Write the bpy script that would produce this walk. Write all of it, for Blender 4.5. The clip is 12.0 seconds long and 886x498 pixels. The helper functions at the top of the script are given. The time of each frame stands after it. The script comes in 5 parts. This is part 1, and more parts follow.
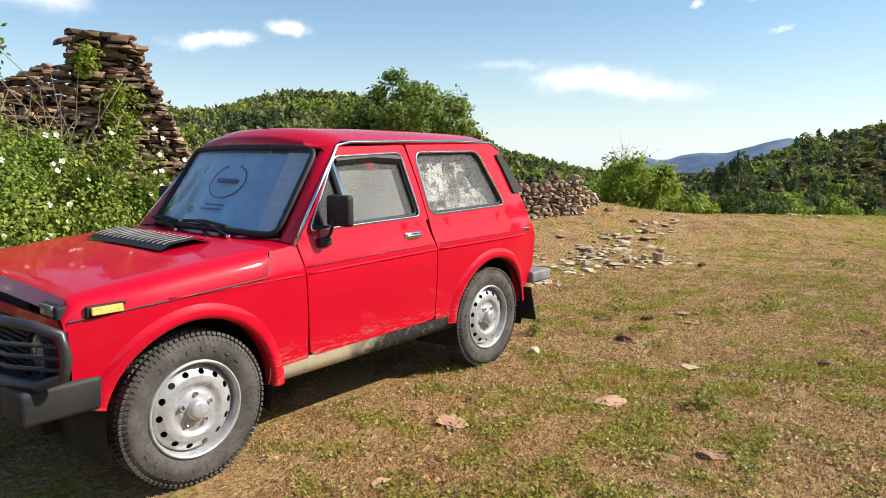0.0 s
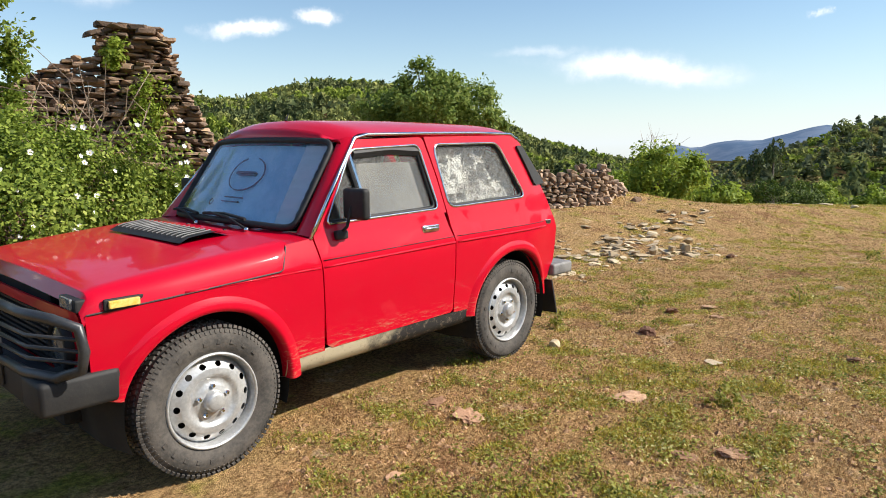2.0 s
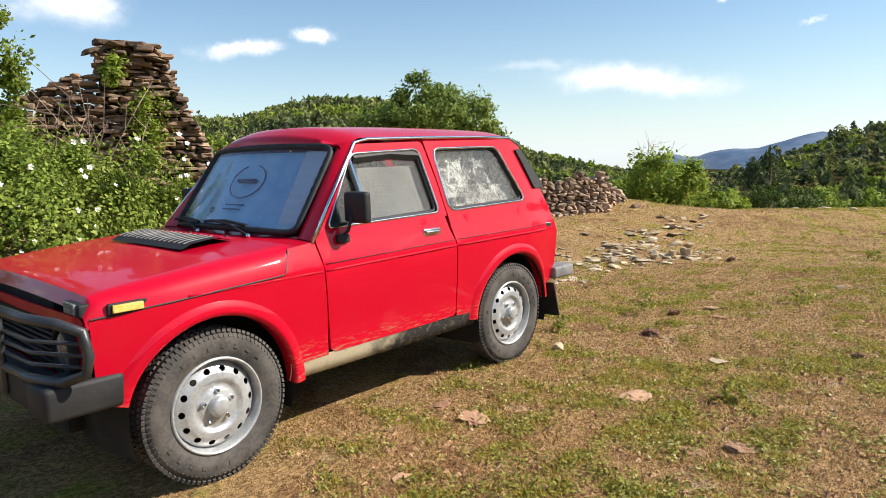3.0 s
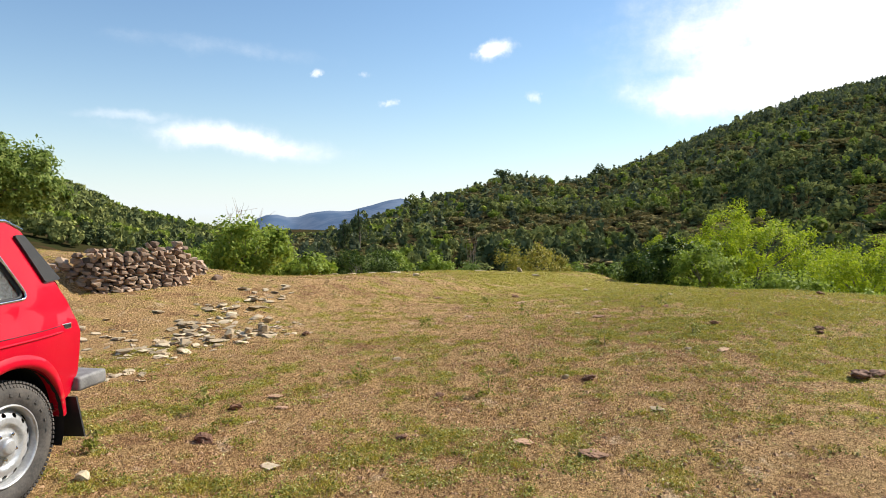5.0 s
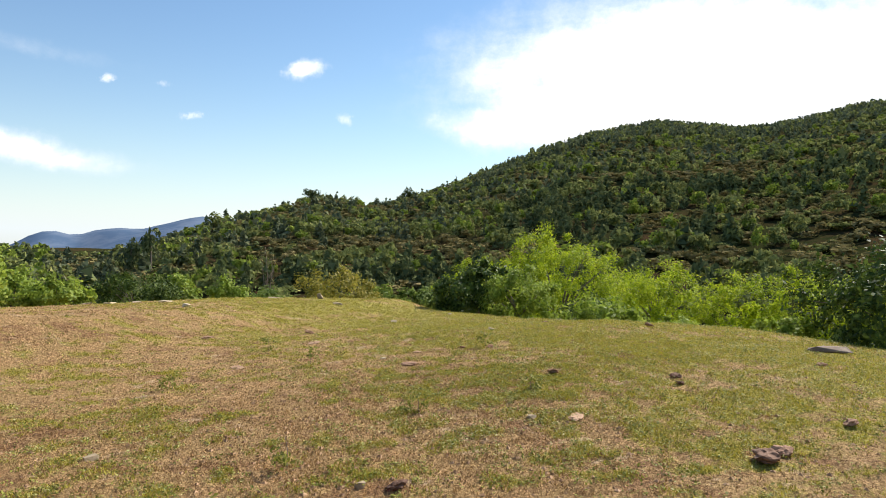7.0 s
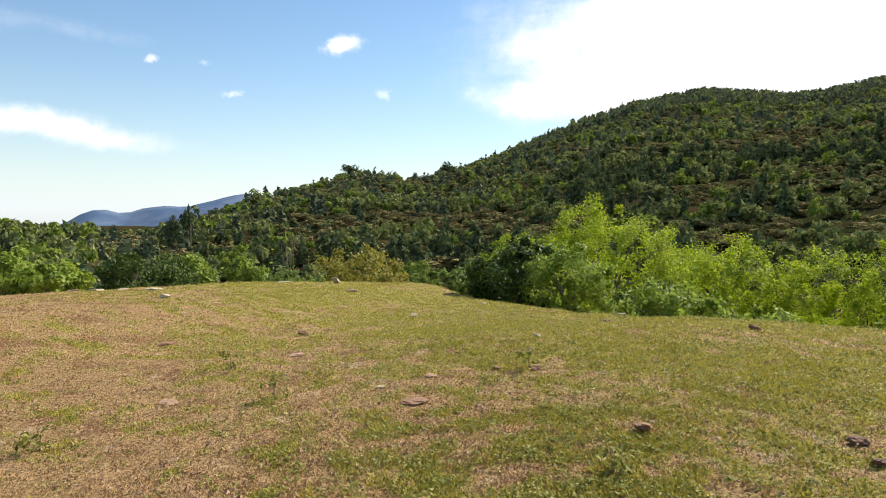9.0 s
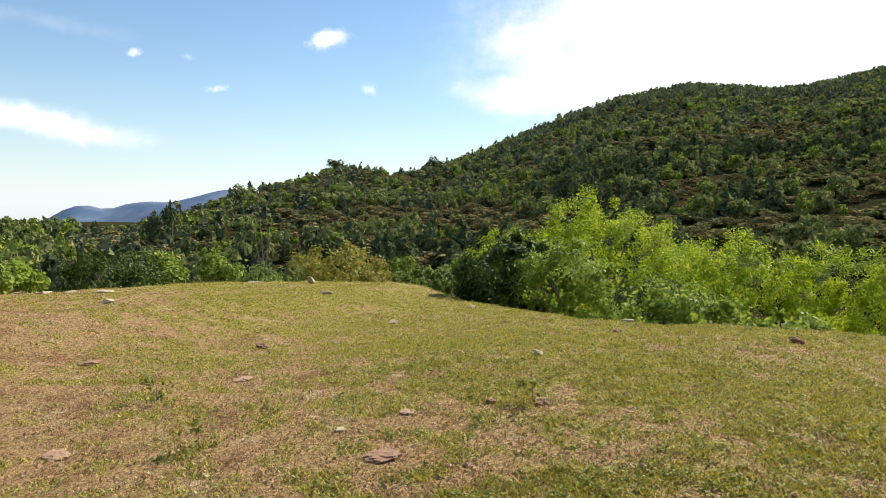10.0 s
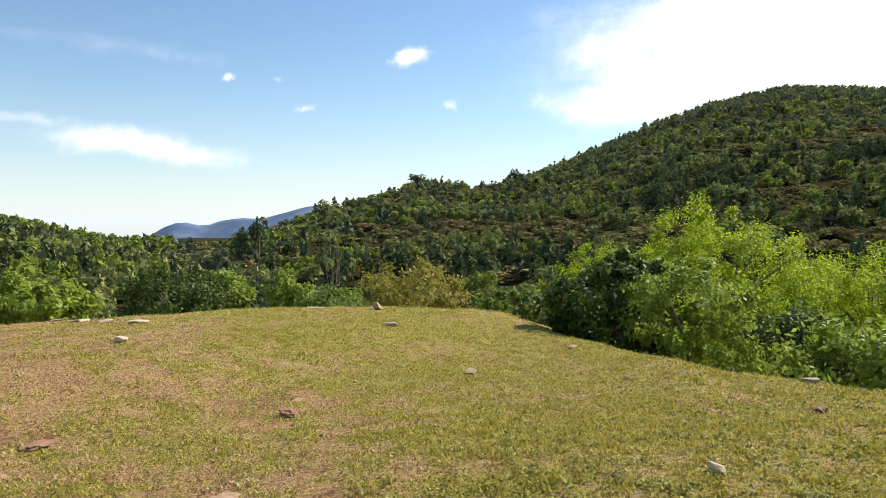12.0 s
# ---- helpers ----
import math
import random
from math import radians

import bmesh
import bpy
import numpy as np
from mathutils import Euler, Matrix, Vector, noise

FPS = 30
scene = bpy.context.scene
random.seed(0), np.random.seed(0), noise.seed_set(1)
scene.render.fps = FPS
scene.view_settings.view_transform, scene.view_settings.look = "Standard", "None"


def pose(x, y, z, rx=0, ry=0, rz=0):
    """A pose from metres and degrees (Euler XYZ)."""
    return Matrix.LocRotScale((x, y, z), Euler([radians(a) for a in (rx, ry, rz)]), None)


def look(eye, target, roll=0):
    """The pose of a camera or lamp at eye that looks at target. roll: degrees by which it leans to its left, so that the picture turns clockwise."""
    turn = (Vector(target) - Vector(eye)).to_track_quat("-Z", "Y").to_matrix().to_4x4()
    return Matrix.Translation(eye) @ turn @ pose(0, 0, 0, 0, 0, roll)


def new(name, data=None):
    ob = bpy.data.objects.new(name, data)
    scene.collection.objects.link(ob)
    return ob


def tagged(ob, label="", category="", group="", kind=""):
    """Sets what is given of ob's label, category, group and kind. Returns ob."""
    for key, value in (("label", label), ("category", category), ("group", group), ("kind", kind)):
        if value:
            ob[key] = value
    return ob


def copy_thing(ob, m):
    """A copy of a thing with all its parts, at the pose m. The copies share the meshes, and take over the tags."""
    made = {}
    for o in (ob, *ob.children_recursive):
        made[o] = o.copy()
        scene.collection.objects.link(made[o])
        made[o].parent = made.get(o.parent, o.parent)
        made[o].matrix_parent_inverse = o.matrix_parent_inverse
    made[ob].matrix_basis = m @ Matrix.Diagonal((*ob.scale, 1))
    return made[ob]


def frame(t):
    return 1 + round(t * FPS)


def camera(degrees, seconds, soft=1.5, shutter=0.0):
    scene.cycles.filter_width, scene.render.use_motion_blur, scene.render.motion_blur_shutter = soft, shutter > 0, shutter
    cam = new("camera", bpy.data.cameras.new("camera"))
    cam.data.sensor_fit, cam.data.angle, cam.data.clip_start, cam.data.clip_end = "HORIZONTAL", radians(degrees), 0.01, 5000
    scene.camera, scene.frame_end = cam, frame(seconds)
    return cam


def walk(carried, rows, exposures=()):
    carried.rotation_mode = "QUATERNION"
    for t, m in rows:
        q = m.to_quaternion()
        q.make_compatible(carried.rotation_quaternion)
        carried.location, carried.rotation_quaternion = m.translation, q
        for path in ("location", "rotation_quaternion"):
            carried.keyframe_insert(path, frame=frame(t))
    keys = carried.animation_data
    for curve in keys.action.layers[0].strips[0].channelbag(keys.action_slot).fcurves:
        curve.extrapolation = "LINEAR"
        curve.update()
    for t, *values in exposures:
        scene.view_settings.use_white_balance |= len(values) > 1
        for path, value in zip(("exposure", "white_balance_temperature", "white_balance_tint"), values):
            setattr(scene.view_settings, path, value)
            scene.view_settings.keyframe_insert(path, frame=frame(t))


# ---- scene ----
cam = camera(67, 12.0, soft=0.95)
walk(cam, [
    (0, look((-1.474, -3.439, 1.434), (1.566, -0.899, 0.883), -0.16)),
    (0.5, look((-1.471, -3.435, 1.439), (1.527, -0.852, 0.859), -0.25)),
    (1, look((-1.459, -3.439, 1.441), (1.507, -0.821, 0.852), -0.31)),
    (1.5, look((-1.442, -3.449, 1.449), (1.498, -0.803, 0.850), -0.36)),
    (2, look((-1.416, -3.467, 1.457), (1.506, -0.807, 0.838), -0.31)),
    (2.5, look((-1.398, -3.496, 1.450), (1.513, -0.823, 0.834), -0.53)),
    (2.7, look((-1.399, -3.469, 1.377), (1.499, -0.768, 0.825), -1.38)),
    (4.3, look((-1.755, -3.481, 1.567), (1.731, -1.574, 1.102), 0.98)),
    (4.5, look((-1.504, -3.523, 1.574), (2.142, -1.889, 1.375), -0.11)),
    (4.7, look((-1.248, -3.572, 1.575), (2.536, -2.278, 1.483), -0.12)),
    (4.8, look((-1.113, -3.593, 1.575), (2.736, -2.515, 1.443), -0.11)),
    (5, look((-0.867, -3.609, 1.573), (3.076, -2.971, 1.360), 0.20)),
    (5.5, look((-0.308, -3.567, 1.577), (3.683, -3.439, 1.333), 0.47)),
    (6, look((0.251, -3.595, 1.533), (4.248, -3.728, 1.448), 0.48)),
    (6.5, look((0.830, -3.651, 1.527), (4.816, -3.956, 1.404), 0.11)),
    (6.7, look((1.060, -3.682, 1.522), (5.033, -4.139, 1.482), 0.88)),
    (8.3, look((2.945, -3.990, 1.514), (6.908, -4.500, 1.321), 0.99)),
    (8.5, look((3.188, -4.041, 1.504), (7.153, -4.531, 1.301), 0.79)),
    (9, look((3.822, -4.151, 1.506), (7.808, -4.403, 1.280), 0.58)),
    (9.5, look((4.416, -4.197, 1.501), (8.397, -4.468, 1.221), 0.39)),
    (10, look((5.034, -4.278, 1.469), (9.012, -4.609, 1.215), 0.47)),
    (10.5, look((5.621, -4.274, 1.483), (9.613, -4.221, 1.239), -0.34)),
    (11, look((6.178, -4.236, 1.494), (10.162, -4.235, 1.127), -0.65)),
    (11.5, look((6.706, -4.297, 1.483), (10.671, -3.813, 1.274), -1.66)),
    (12, look((7.223, -4.349, 1.453), (11.216, -4.193, 1.278), -0.23)),
])

# ---- light ----
SUN_AZ, SUN_EL = radians(-50), radians(39)
EXPOSURE = 0.5
scene.view_settings.exposure = EXPOSURE
sun = new("sun", bpy.data.lights.new("sun", "SUN"))
sun.data.energy, sun.data.angle, sun.data.color = 5.0, radians(0.53), (1.0, 0.94, 0.84)
sun.matrix_world = look((0, 0, 60), (-60 * math.cos(SUN_AZ), -60 * math.sin(SUN_AZ), 60 - 60 * math.tan(SUN_EL)))


class Nodes:
    """A small writer of node trees."""

    def __init__(self, tree):
        self.tree = tree
        tree.nodes.clear()

    def add(self, kind, settings=None, **sockets):
        n = self.tree.nodes.new(kind)
        for k, v in (settings or {}).items():
            setattr(n, k, v)
        for k, v in sockets.items():
            self.put(n.inputs[k.replace("_", " ")], v)
        return n

    def put(self, socket, v):
        if isinstance(v, bpy.types.NodeSocket):
            self.tree.links.new(v, socket)
        else:
            socket.default_value = v

    def math(self, op, a, b=0.0, c=0.0):
        n = self.tree.nodes.new("ShaderNodeMath")
        n.operation = op
        for i, v in enumerate((a, b, c)):
            self.put(n.inputs[i], v)
        return n.outputs[0]

    def mix(self, fac, a, b):
        n = self.tree.nodes.new("ShaderNodeMix")
        n.data_type = "RGBA"
        self.put(n.inputs[0], fac)
        self.put(n.inputs[6], a if isinstance(a, bpy.types.NodeSocket) else (*a, 1))
        self.put(n.inputs[7], b if isinstance(b, bpy.types.NodeSocket) else (*b, 1))
        return n.outputs[2]

    def noise(self, vec, scale, detail=4.0, rough=0.55):
        n = self.add("ShaderNodeTexNoise", Vector=vec, Scale=scale, Detail=detail, Roughness=rough)
        return n.outputs["Fac"]

    def ramp(self, fac, lo, hi):
        n = self.tree.nodes.new("ShaderNodeMapRange")
        n.interpolation_type = "SMOOTHSTEP"
        for i, v in enumerate((fac, lo, hi, 0.0, 1.0)):
            self.put(n.inputs[i], v)
        return n.outputs[0]


def build_world():
    w = bpy.data.worlds.new("sky")
    scene.world = w
    w.use_nodes = True
    t = Nodes(w.node_tree)
    sky = t.add("ShaderNodeTexSky", {"sky_type": "NISHITA", "sun_disc": False, "sun_elevation": SUN_EL, "sun_rotation": math.pi / 2 - SUN_AZ,
                                     "air_density": 1.15, "dust_density": 0.05, "ozone_density": 1.7})
    co = t.add("ShaderNodeTexCoord")
    d = co.outputs["Generated"]
    warp = t.add("ShaderNodeTexNoise", Vector=d, Scale=9.0, Detail=6.0, Roughness=0.62)
    sep = t.add("ShaderNodeSeparateXYZ", Vector=d)
    az = t.math("MULTIPLY", t.math("ARCTAN2", sep.outputs[1], sep.outputs[0]), 57.3)
    el = t.math("MULTIPLY", t.math("ARCSINE", sep.outputs[2]), 57.3)
    wsep = t.add("ShaderNodeSeparateXYZ", Vector=warp.outputs["Color"])
    az = t.math("ADD", az, t.math("MULTIPLY", t.math("SUBTRACT", wsep.outputs[0], 0.5), 9.0))
    el = t.math("ADD", el, t.math("MULTIPLY", t.math("SUBTRACT", wsep.outputs[1], 0.5), 3.0))
    fine = t.noise(d, 22.0, 8.0, 0.65)
    flow = t.add("ShaderNodeCombineXYZ", X=t.math("MULTIPLY", az, 0.11), Y=t.math("MULTIPLY", el, 0.42), Z=0.0)
    streak = t.noise(flow.outputs[0], 1.0, 8.0, 0.62)
    # azimuth, height, half width and half height in degrees, tilt, density
    banks = [(26, 5.7, 9.0, 1.25, 0.10, 0.95), (34, 7.4, 6.0, 0.7, 0.05, 0.5), (4.8, 13.2, 2.2, 0.85, -0.1, 1.05), (-28, 12.6, 20, 7.0, 0.0, 1.5), (-46, 24, 26, 9, 0.0, 1.3),
             (-12, 9.3, 6.8, 2.5, 0.05, 1.0), (20, 11.7, 0.9, 0.4, -0.2, 0.75), (16.4, 11.5, 0.7, 0.3, 0.0, 0.6), (13.2, 9.1, 0.7, 0.45, 0.0, 0.72), (1.6, 9.8, 0.6, 0.7, 0.3, 0.72),
             (58.3, 9.2, 3.2, 0.75, -0.12, 1.05), (52.1, 10.5, 2.3, 0.75, 0.0, 1.05), (70, 12, 5.0, 2.0, 0.0, 1.0), (27, 13.0, 12, 1.2, 0.03, 0.4),
             (120, 20, 30, 6, 0.0, 0.7), (200, 25, 35, 8, 0.0, 0.7), (-110, 28, 40, 9, 0.0, 0.8)]
    total = None
    for a, e, wd, ht, tilt, dens in banks:
        across = t.math("SUBTRACT", az, float(a))
        u = t.math("DIVIDE", across, float(wd))
        v = t.math("DIVIDE", t.math("SUBTRACT", t.math("SUBTRACT", el, float(e)), t.math("MULTIPLY", across, tilt)), float(ht))
        q = t.math("ADD", t.math("MULTIPLY", u, u), t.math("MULTIPLY", v, v))
        g = t.math("MULTIPLY", t.math("POWER", 2.718, t.math("MULTIPLY", q, -1.0)), dens)
        total = g if total is None else t.math("MAXIMUM", total, g)
    cover = t.math("MULTIPLY", total, t.math("ADD", 0.05, t.math("ADD", t.math("MULTIPLY", fine, 1.0), t.math("MULTIPLY", streak, 0.95))))
    cover = t.ramp(cover, 0.22, 1.05)
    haze = t.math("POWER", t.math("SUBTRACT", 1.0, t.math("MINIMUM", t.math("ABSOLUTE", sep.outputs[2]), 1.0)), 11.0)
    low = t.math("MULTIPLY", haze, 0.74)
    white = t.mix(cover, (8.2, 8.6, 9.2), (10.2, 10.3, 10.4))
    deep = t.add("ShaderNodeVectorMath", {"operation": "MULTIPLY"})
    t.put(deep.inputs[0], sky.outputs[0])
    deep.inputs[1].default_value = (0.88, 1.0, 1.10)
    tint = t.mix(low, deep.outputs[0], (6.9, 7.8, 8.8))
    col = t.mix(t.math("MULTIPLY", cover, 0.94), tint, white)
    bg = t.add("ShaderNodeBackground", Color=col, Strength=0.092)
    t.add("ShaderNodeOutputWorld", Surface=bg.outputs[0])


build_world()

# ---- materials ----


def material(name):
    m = bpy.data.materials.new(name)
    m.use_nodes = True
    return m, Nodes(m.node_tree)


def finish(t, shader):
    t.add("ShaderNodeOutputMaterial", Surface=shader)


def where(t):
    return t.add("ShaderNodeTexCoord").outputs["Object"]


def bump(t, height, strength, distance):
    return t.add("ShaderNodeBump", Height=height, Strength=strength, Distance=distance).outputs[0]


def simple(name, a, b, rough=0.6, scale=12.0, metal=0.0, grain=0.3, depth=0.002, coat=0.0, spread=(0.35, 0.65)):
    """A surface whose colour wanders between a and b at two scales, with a fine relief."""
    m, t = material(name)
    p = where(t)
    big = t.noise(p, scale, 5.0)
    small = t.noise(p, scale * 9, 4.0)
    f = t.ramp(t.math("ADD", t.math("MULTIPLY", big, 0.65), t.math("MULTIPLY", small, 0.35)), *spread)
    b_ = t.add("ShaderNodeBsdfPrincipled", Base_Color=t.mix(f, a, b), Metallic=metal, Coat_Weight=coat,
               Roughness=t.math("ADD", rough - 0.06, t.math("MULTIPLY", small, 0.14)), Normal=bump(t, small, grain, depth))
    finish(t, b_.outputs[0])
    return m


def leafy(name, a, b, c, through_light=0.35, rough=0.6, shine=0.2):
    """Leaves: each one of its own shade between a, b and c, with light coming through."""
    m, t = material(name)
    isl = t.add("ShaderNodeNewGeometry").outputs["Random Per Island"]
    patch = t.noise(where(t), 0.9, 3.0)
    col = t.mix(t.ramp(isl, 0.0, 0.7), a, b)
    col = t.mix(t.math("MULTIPLY", t.ramp(isl, 0.6, 1.0), t.ramp(patch, 0.35, 0.65)), col, c)
    bs = t.add("ShaderNodeBsdfPrincipled", Base_Color=col, Roughness=rough)
    bs.inputs["Specular IOR Level"].default_value = shine
    tr = t.add("ShaderNodeBsdfTranslucent", Color=col)
    mx = t.add("ShaderNodeMixShader", Fac=through_light)
    t.tree.links.new(bs.outputs[0], mx.inputs[1])
    t.tree.links.new(tr.outputs[0], mx.inputs[2])
    finish(t, mx.outputs[0])
    return m


def stone_material(name, a, b, lichen):
    """Stones that differ from one another, with bedding lines, lichen and pits."""
    m, t = material(name)
    info = t.add("ShaderNodeObjectInfo").outputs["Random"]
    isl = t.add("ShaderNodeNewGeometry").outputs["Random Per Island"]
    r = t.math("FRACT", t.math("ADD", info, isl))
    p = t.add("ShaderNodeNewGeometry").outputs["Position"]
    stretch = t.add("ShaderNodeMapping", {}, Vector=p)
    stretch.inputs["Scale"].default_value = (1, 1, 4)
    lines = t.noise(stretch.outputs[0], 9.0, 6.0, 0.7)
    fine = t.noise(p, 70.0, 4.0)
    col = t.mix(t.ramp(t.math("ADD", t.math("MULTIPLY", r, 0.6), t.math("MULTIPLY", lines, 0.5)), 0.25, 0.9), a, b)
    col = t.mix(t.ramp(t.noise(p, 5.0, 6.0, 0.7), 0.56, 0.72), col, lichen)
    col = t.mix(t.math("MULTIPLY", t.ramp(fine, 0.5, 0.8), 0.35), col, (0.06, 0.05, 0.04))
    bs = t.add("ShaderNodeBsdfPrincipled", Base_Color=col, Roughness=0.88,
               Normal=bump(t, t.math("ADD", lines, t.math("MULTIPLY", fine, 0.4)), 0.7, 0.012))
    finish(t, bs.outputs[0])
    return m


def ground_material():
    m, t = material("field_soil_and_turf")
    p = t.add("ShaderNodeNewGeometry").outputs["Position"]
    cover = t.add("ShaderNodeAttribute", {"attribute_name": "turf"}).outputs["Fac"]
    mid = t.noise(p, 4.2, 6.0, 0.65)
    tuft = t.noise(p, 13.0, 6.0, 0.78)
    fine = t.noise(p, 38.0, 5.0, 0.75)
    grit = t.noise(p, 150.0, 3.0, 0.7)
    soil = t.mix(t.ramp(fine, 0.35, 0.62), (0.25, 0.125, 0.048), (0.74, 0.46, 0.21))
    straw = t.mix(t.ramp(fine, 0.3, 0.7), (0.25, 0.135, 0.05), (0.74, 0.49, 0.21))
    turf = t.mix(t.ramp(fine, 0.3, 0.7), (0.17, 0.145, 0.026), (0.62, 0.51, 0.105))
    turf = t.mix(t.math("MULTIPLY", t.ramp(tuft, 0.52, 0.66), 0.75), turf, t.mix(t.ramp(fine, 0.3, 0.7), (0.13, 0.15, 0.022), (0.46, 0.46, 0.09)))
    turf = t.mix(t.math("MULTIPLY", t.ramp(tuft, 0.44, 0.32), 0.7), turf, (0.72, 0.57, 0.25))
    dry = t.mix(t.ramp(t.math("ADD", t.math("MULTIPLY", mid, 0.75), t.math("MULTIPLY", fine, 0.25)), 0.60, 0.42), soil, straw)
    dry = t.mix(t.math("MULTIPLY", t.ramp(t.noise(p, 1.7, 6.0, 0.7), 0.52, 0.62), 0.8), dry, t.mix(t.ramp(fine, 0.35, 0.7), (0.15, 0.065, 0.03), (0.56, 0.30, 0.135)))
    dry = t.mix(t.math("MULTIPLY", t.ramp(t.noise(p, 2.6, 6.0, 0.7), 0.58, 0.66), 0.75), dry, t.mix(t.ramp(fine, 0.3, 0.65), (0.48, 0.32, 0.18), (0.82, 0.60, 0.37)))
    green = t.math("ADD", cover, t.math("ADD", t.math("MULTIPLY", t.math("SUBTRACT", mid, 0.5), 0.7), t.math("MULTIPLY", t.math("SUBTRACT", tuft, 0.5), 0.7)))
    col = t.mix(t.ramp(green, 0.24, 0.62), dry, turf)
    col = t.mix(t.math("MULTIPLY", t.ramp(tuft, 0.60, 0.72), 0.4), col, (0.07, 0.05, 0.022))
    col = t.mix(t.math("MULTIPLY", t.ramp(grit, 0.52, 0.68), 0.6), col, (0.045, 0.026, 0.012))
    # woodland floor and scrub on the slopes beyond the field
    dist = t.add("ShaderNodeVectorMath", {"operation": "LENGTH"})
    t.put(dist.inputs[0], p)
    away = t.ramp(dist.outputs["Value"], 21.0, 34.0)
    scrub = t.mix(t.ramp(t.noise(p, 0.045, 8.0, 0.7), 0.42, 0.6), (0.035, 0.038, 0.014), (0.07, 0.043, 0.022))
    scrub = t.mix(t.ramp(t.noise(p, 0.35, 5.0, 0.7), 0.4, 0.65), scrub, (0.03, 0.038, 0.013))
    col = t.mix(away, col, scrub)
    # far mountains: blue distance haze mixed into the rock colour
    hazed_rock = t.mix(t.ramp(t.noise(p, 0.006, 9.0, 0.65), 0.4, 0.62), (0.095, 0.145, 0.225), (0.155, 0.20, 0.275))
    col = t.mix(t.ramp(dist.outputs["Value"], 900.0, 2000.0), col, hazed_rock)
    h = t.math("ADD", t.math("MULTIPLY", fine, 0.7), t.math("ADD", t.math("MULTIPLY", grit, 0.35), t.math("ADD", mid, t.math("MULTIPLY", tuft, 0.8))))
    bs = t.add("ShaderNodeBsdfPrincipled", Base_Color=col, Roughness=0.95, Normal=bump(t, h, 1.0, 0.05))
    t.put(bs.inputs["Specular IOR Level"], t.math("MULTIPLY", t.math("SUBTRACT", 1.0, away), 0.15))
    finish(t, bs.outputs[0])
    return m


def paint_material():
    """Red car paint with a clear coat, dust, and mud splashed along the lower edge."""
    m, t = material("red_car_paint")
    p = where(t)
    sep = t.add("ShaderNodeSeparateXYZ", Vector=p)
    dust = t.noise(p, 6.0, 6.0, 0.65)
    spots = t.noise(p, 120.0, 3.0, 0.6)
    streak = t.add("ShaderNodeMapping", Vector=p)
    streak.inputs["Rotation"].default_value = (0, radians(28), 0)
    streak.inputs["Scale"].default_value = (9, 9, 55)
    mud = t.noise(streak.outputs[0], 1.6, 6.0, 0.7)
    lowness = t.ramp(sep.outputs[2], 0.57, 0.40)
    f = t.math("MULTIPLY", lowness, t.ramp(mud, 0.50, 0.68))
    col = t.mix(t.math("MULTIPLY", t.ramp(dust, 0.45, 0.8), 0.05), (0.57, 0.001, 0.02), (0.55, 0.03, 0.035))
    col = t.mix(t.math("MULTIPLY", t.ramp(spots, 0.68, 0.76), 0.25), col, (0.5, 0.3, 0.2))
    col = t.mix(t.math("MULTIPLY", f, 0.8), col, (0.40, 0.27, 0.16))
    bs = t.add("ShaderNodeBsdfPrincipled", Base_Color=col, Roughness=t.math("ADD", 0.32, t.math("MULTIPLY", dust, 0.2)), Specular_IOR_Level=0.1, Coat_Weight=0.6,
               Coat_Roughness=t.math("ADD", 0.015, t.math("MULTIPLY", t.math("ADD", f, dust), 0.07)), Normal=bump(t, t.noise(p, 7.0, 2.0), 0.05, 0.01))
    finish(t, bs.outputs[0])
    return m


def glass_material(name, tint, dustiness):
    m, t = material(name)
    p = where(t)
    d = t.math("ADD", dustiness * 0.5, t.math("MULTIPLY", t.noise(p, 5.0, 6.0, 0.7), dustiness))
    clear = t.add("ShaderNodeBsdfTransparent", Color=(*tint, 1))
    gloss = t.add("ShaderNodeBsdfGlossy", Color=(1, 1, 1, 1), Roughness=0.02)
    lw = t.add("ShaderNodeLayerWeight", Blend=0.5)
    mx = t.add("ShaderNodeMixShader", Fac=t.math("ADD", 0.03, t.math("MULTIPLY", t.math("POWER", lw.outputs["Facing"], 4.0), 0.6)))
    t.tree.links.new(clear.outputs[0], mx.inputs[1])
    t.tree.links.new(gloss.outputs[0], mx.inputs[2])
    dirt = t.add("ShaderNodeBsdfDiffuse", Color=(0.55, 0.52, 0.47, 1))
    mx2 = t.add("ShaderNodeMixShader", Fac=d)
    t.tree.links.new(mx.outputs[0], mx2.inputs[1])
    t.tree.links.new(dirt.outputs[0], mx2.inputs[2])
    finish(t, mx2.outputs[0])
    return m


def sill_material():
    """Sill: cream primer at the front end, scraped black underseal further back, caked with mud."""
    m, t = material("worn_sill")
    p = where(t)
    sep = t.add("ShaderNodeSeparateXYZ", Vector=p)
    n = t.noise(p, 5.0, 6.0, 0.7)
    edge = t.ramp(t.math("ADD", sep.outputs[0], t.math("MULTIPLY", t.math("SUBTRACT", n, 0.5), 0.9)), 0.85, 1.15)
    col = t.mix(edge, (0.50, 0.42, 0.28), (0.022, 0.02, 0.02))
    col = t.mix(t.math("MULTIPLY", t.ramp(t.noise(p, 24.0, 5.0, 0.75), 0.52, 0.66), 0.55), col, (0.32, 0.25, 0.17))
    bs = t.add("ShaderNodeBsdfPrincipled", Base_Color=col, Roughness=0.7, Normal=bump(t, n, 0.5, 0.006))
    finish(t, bs.outputs[0])
    return m


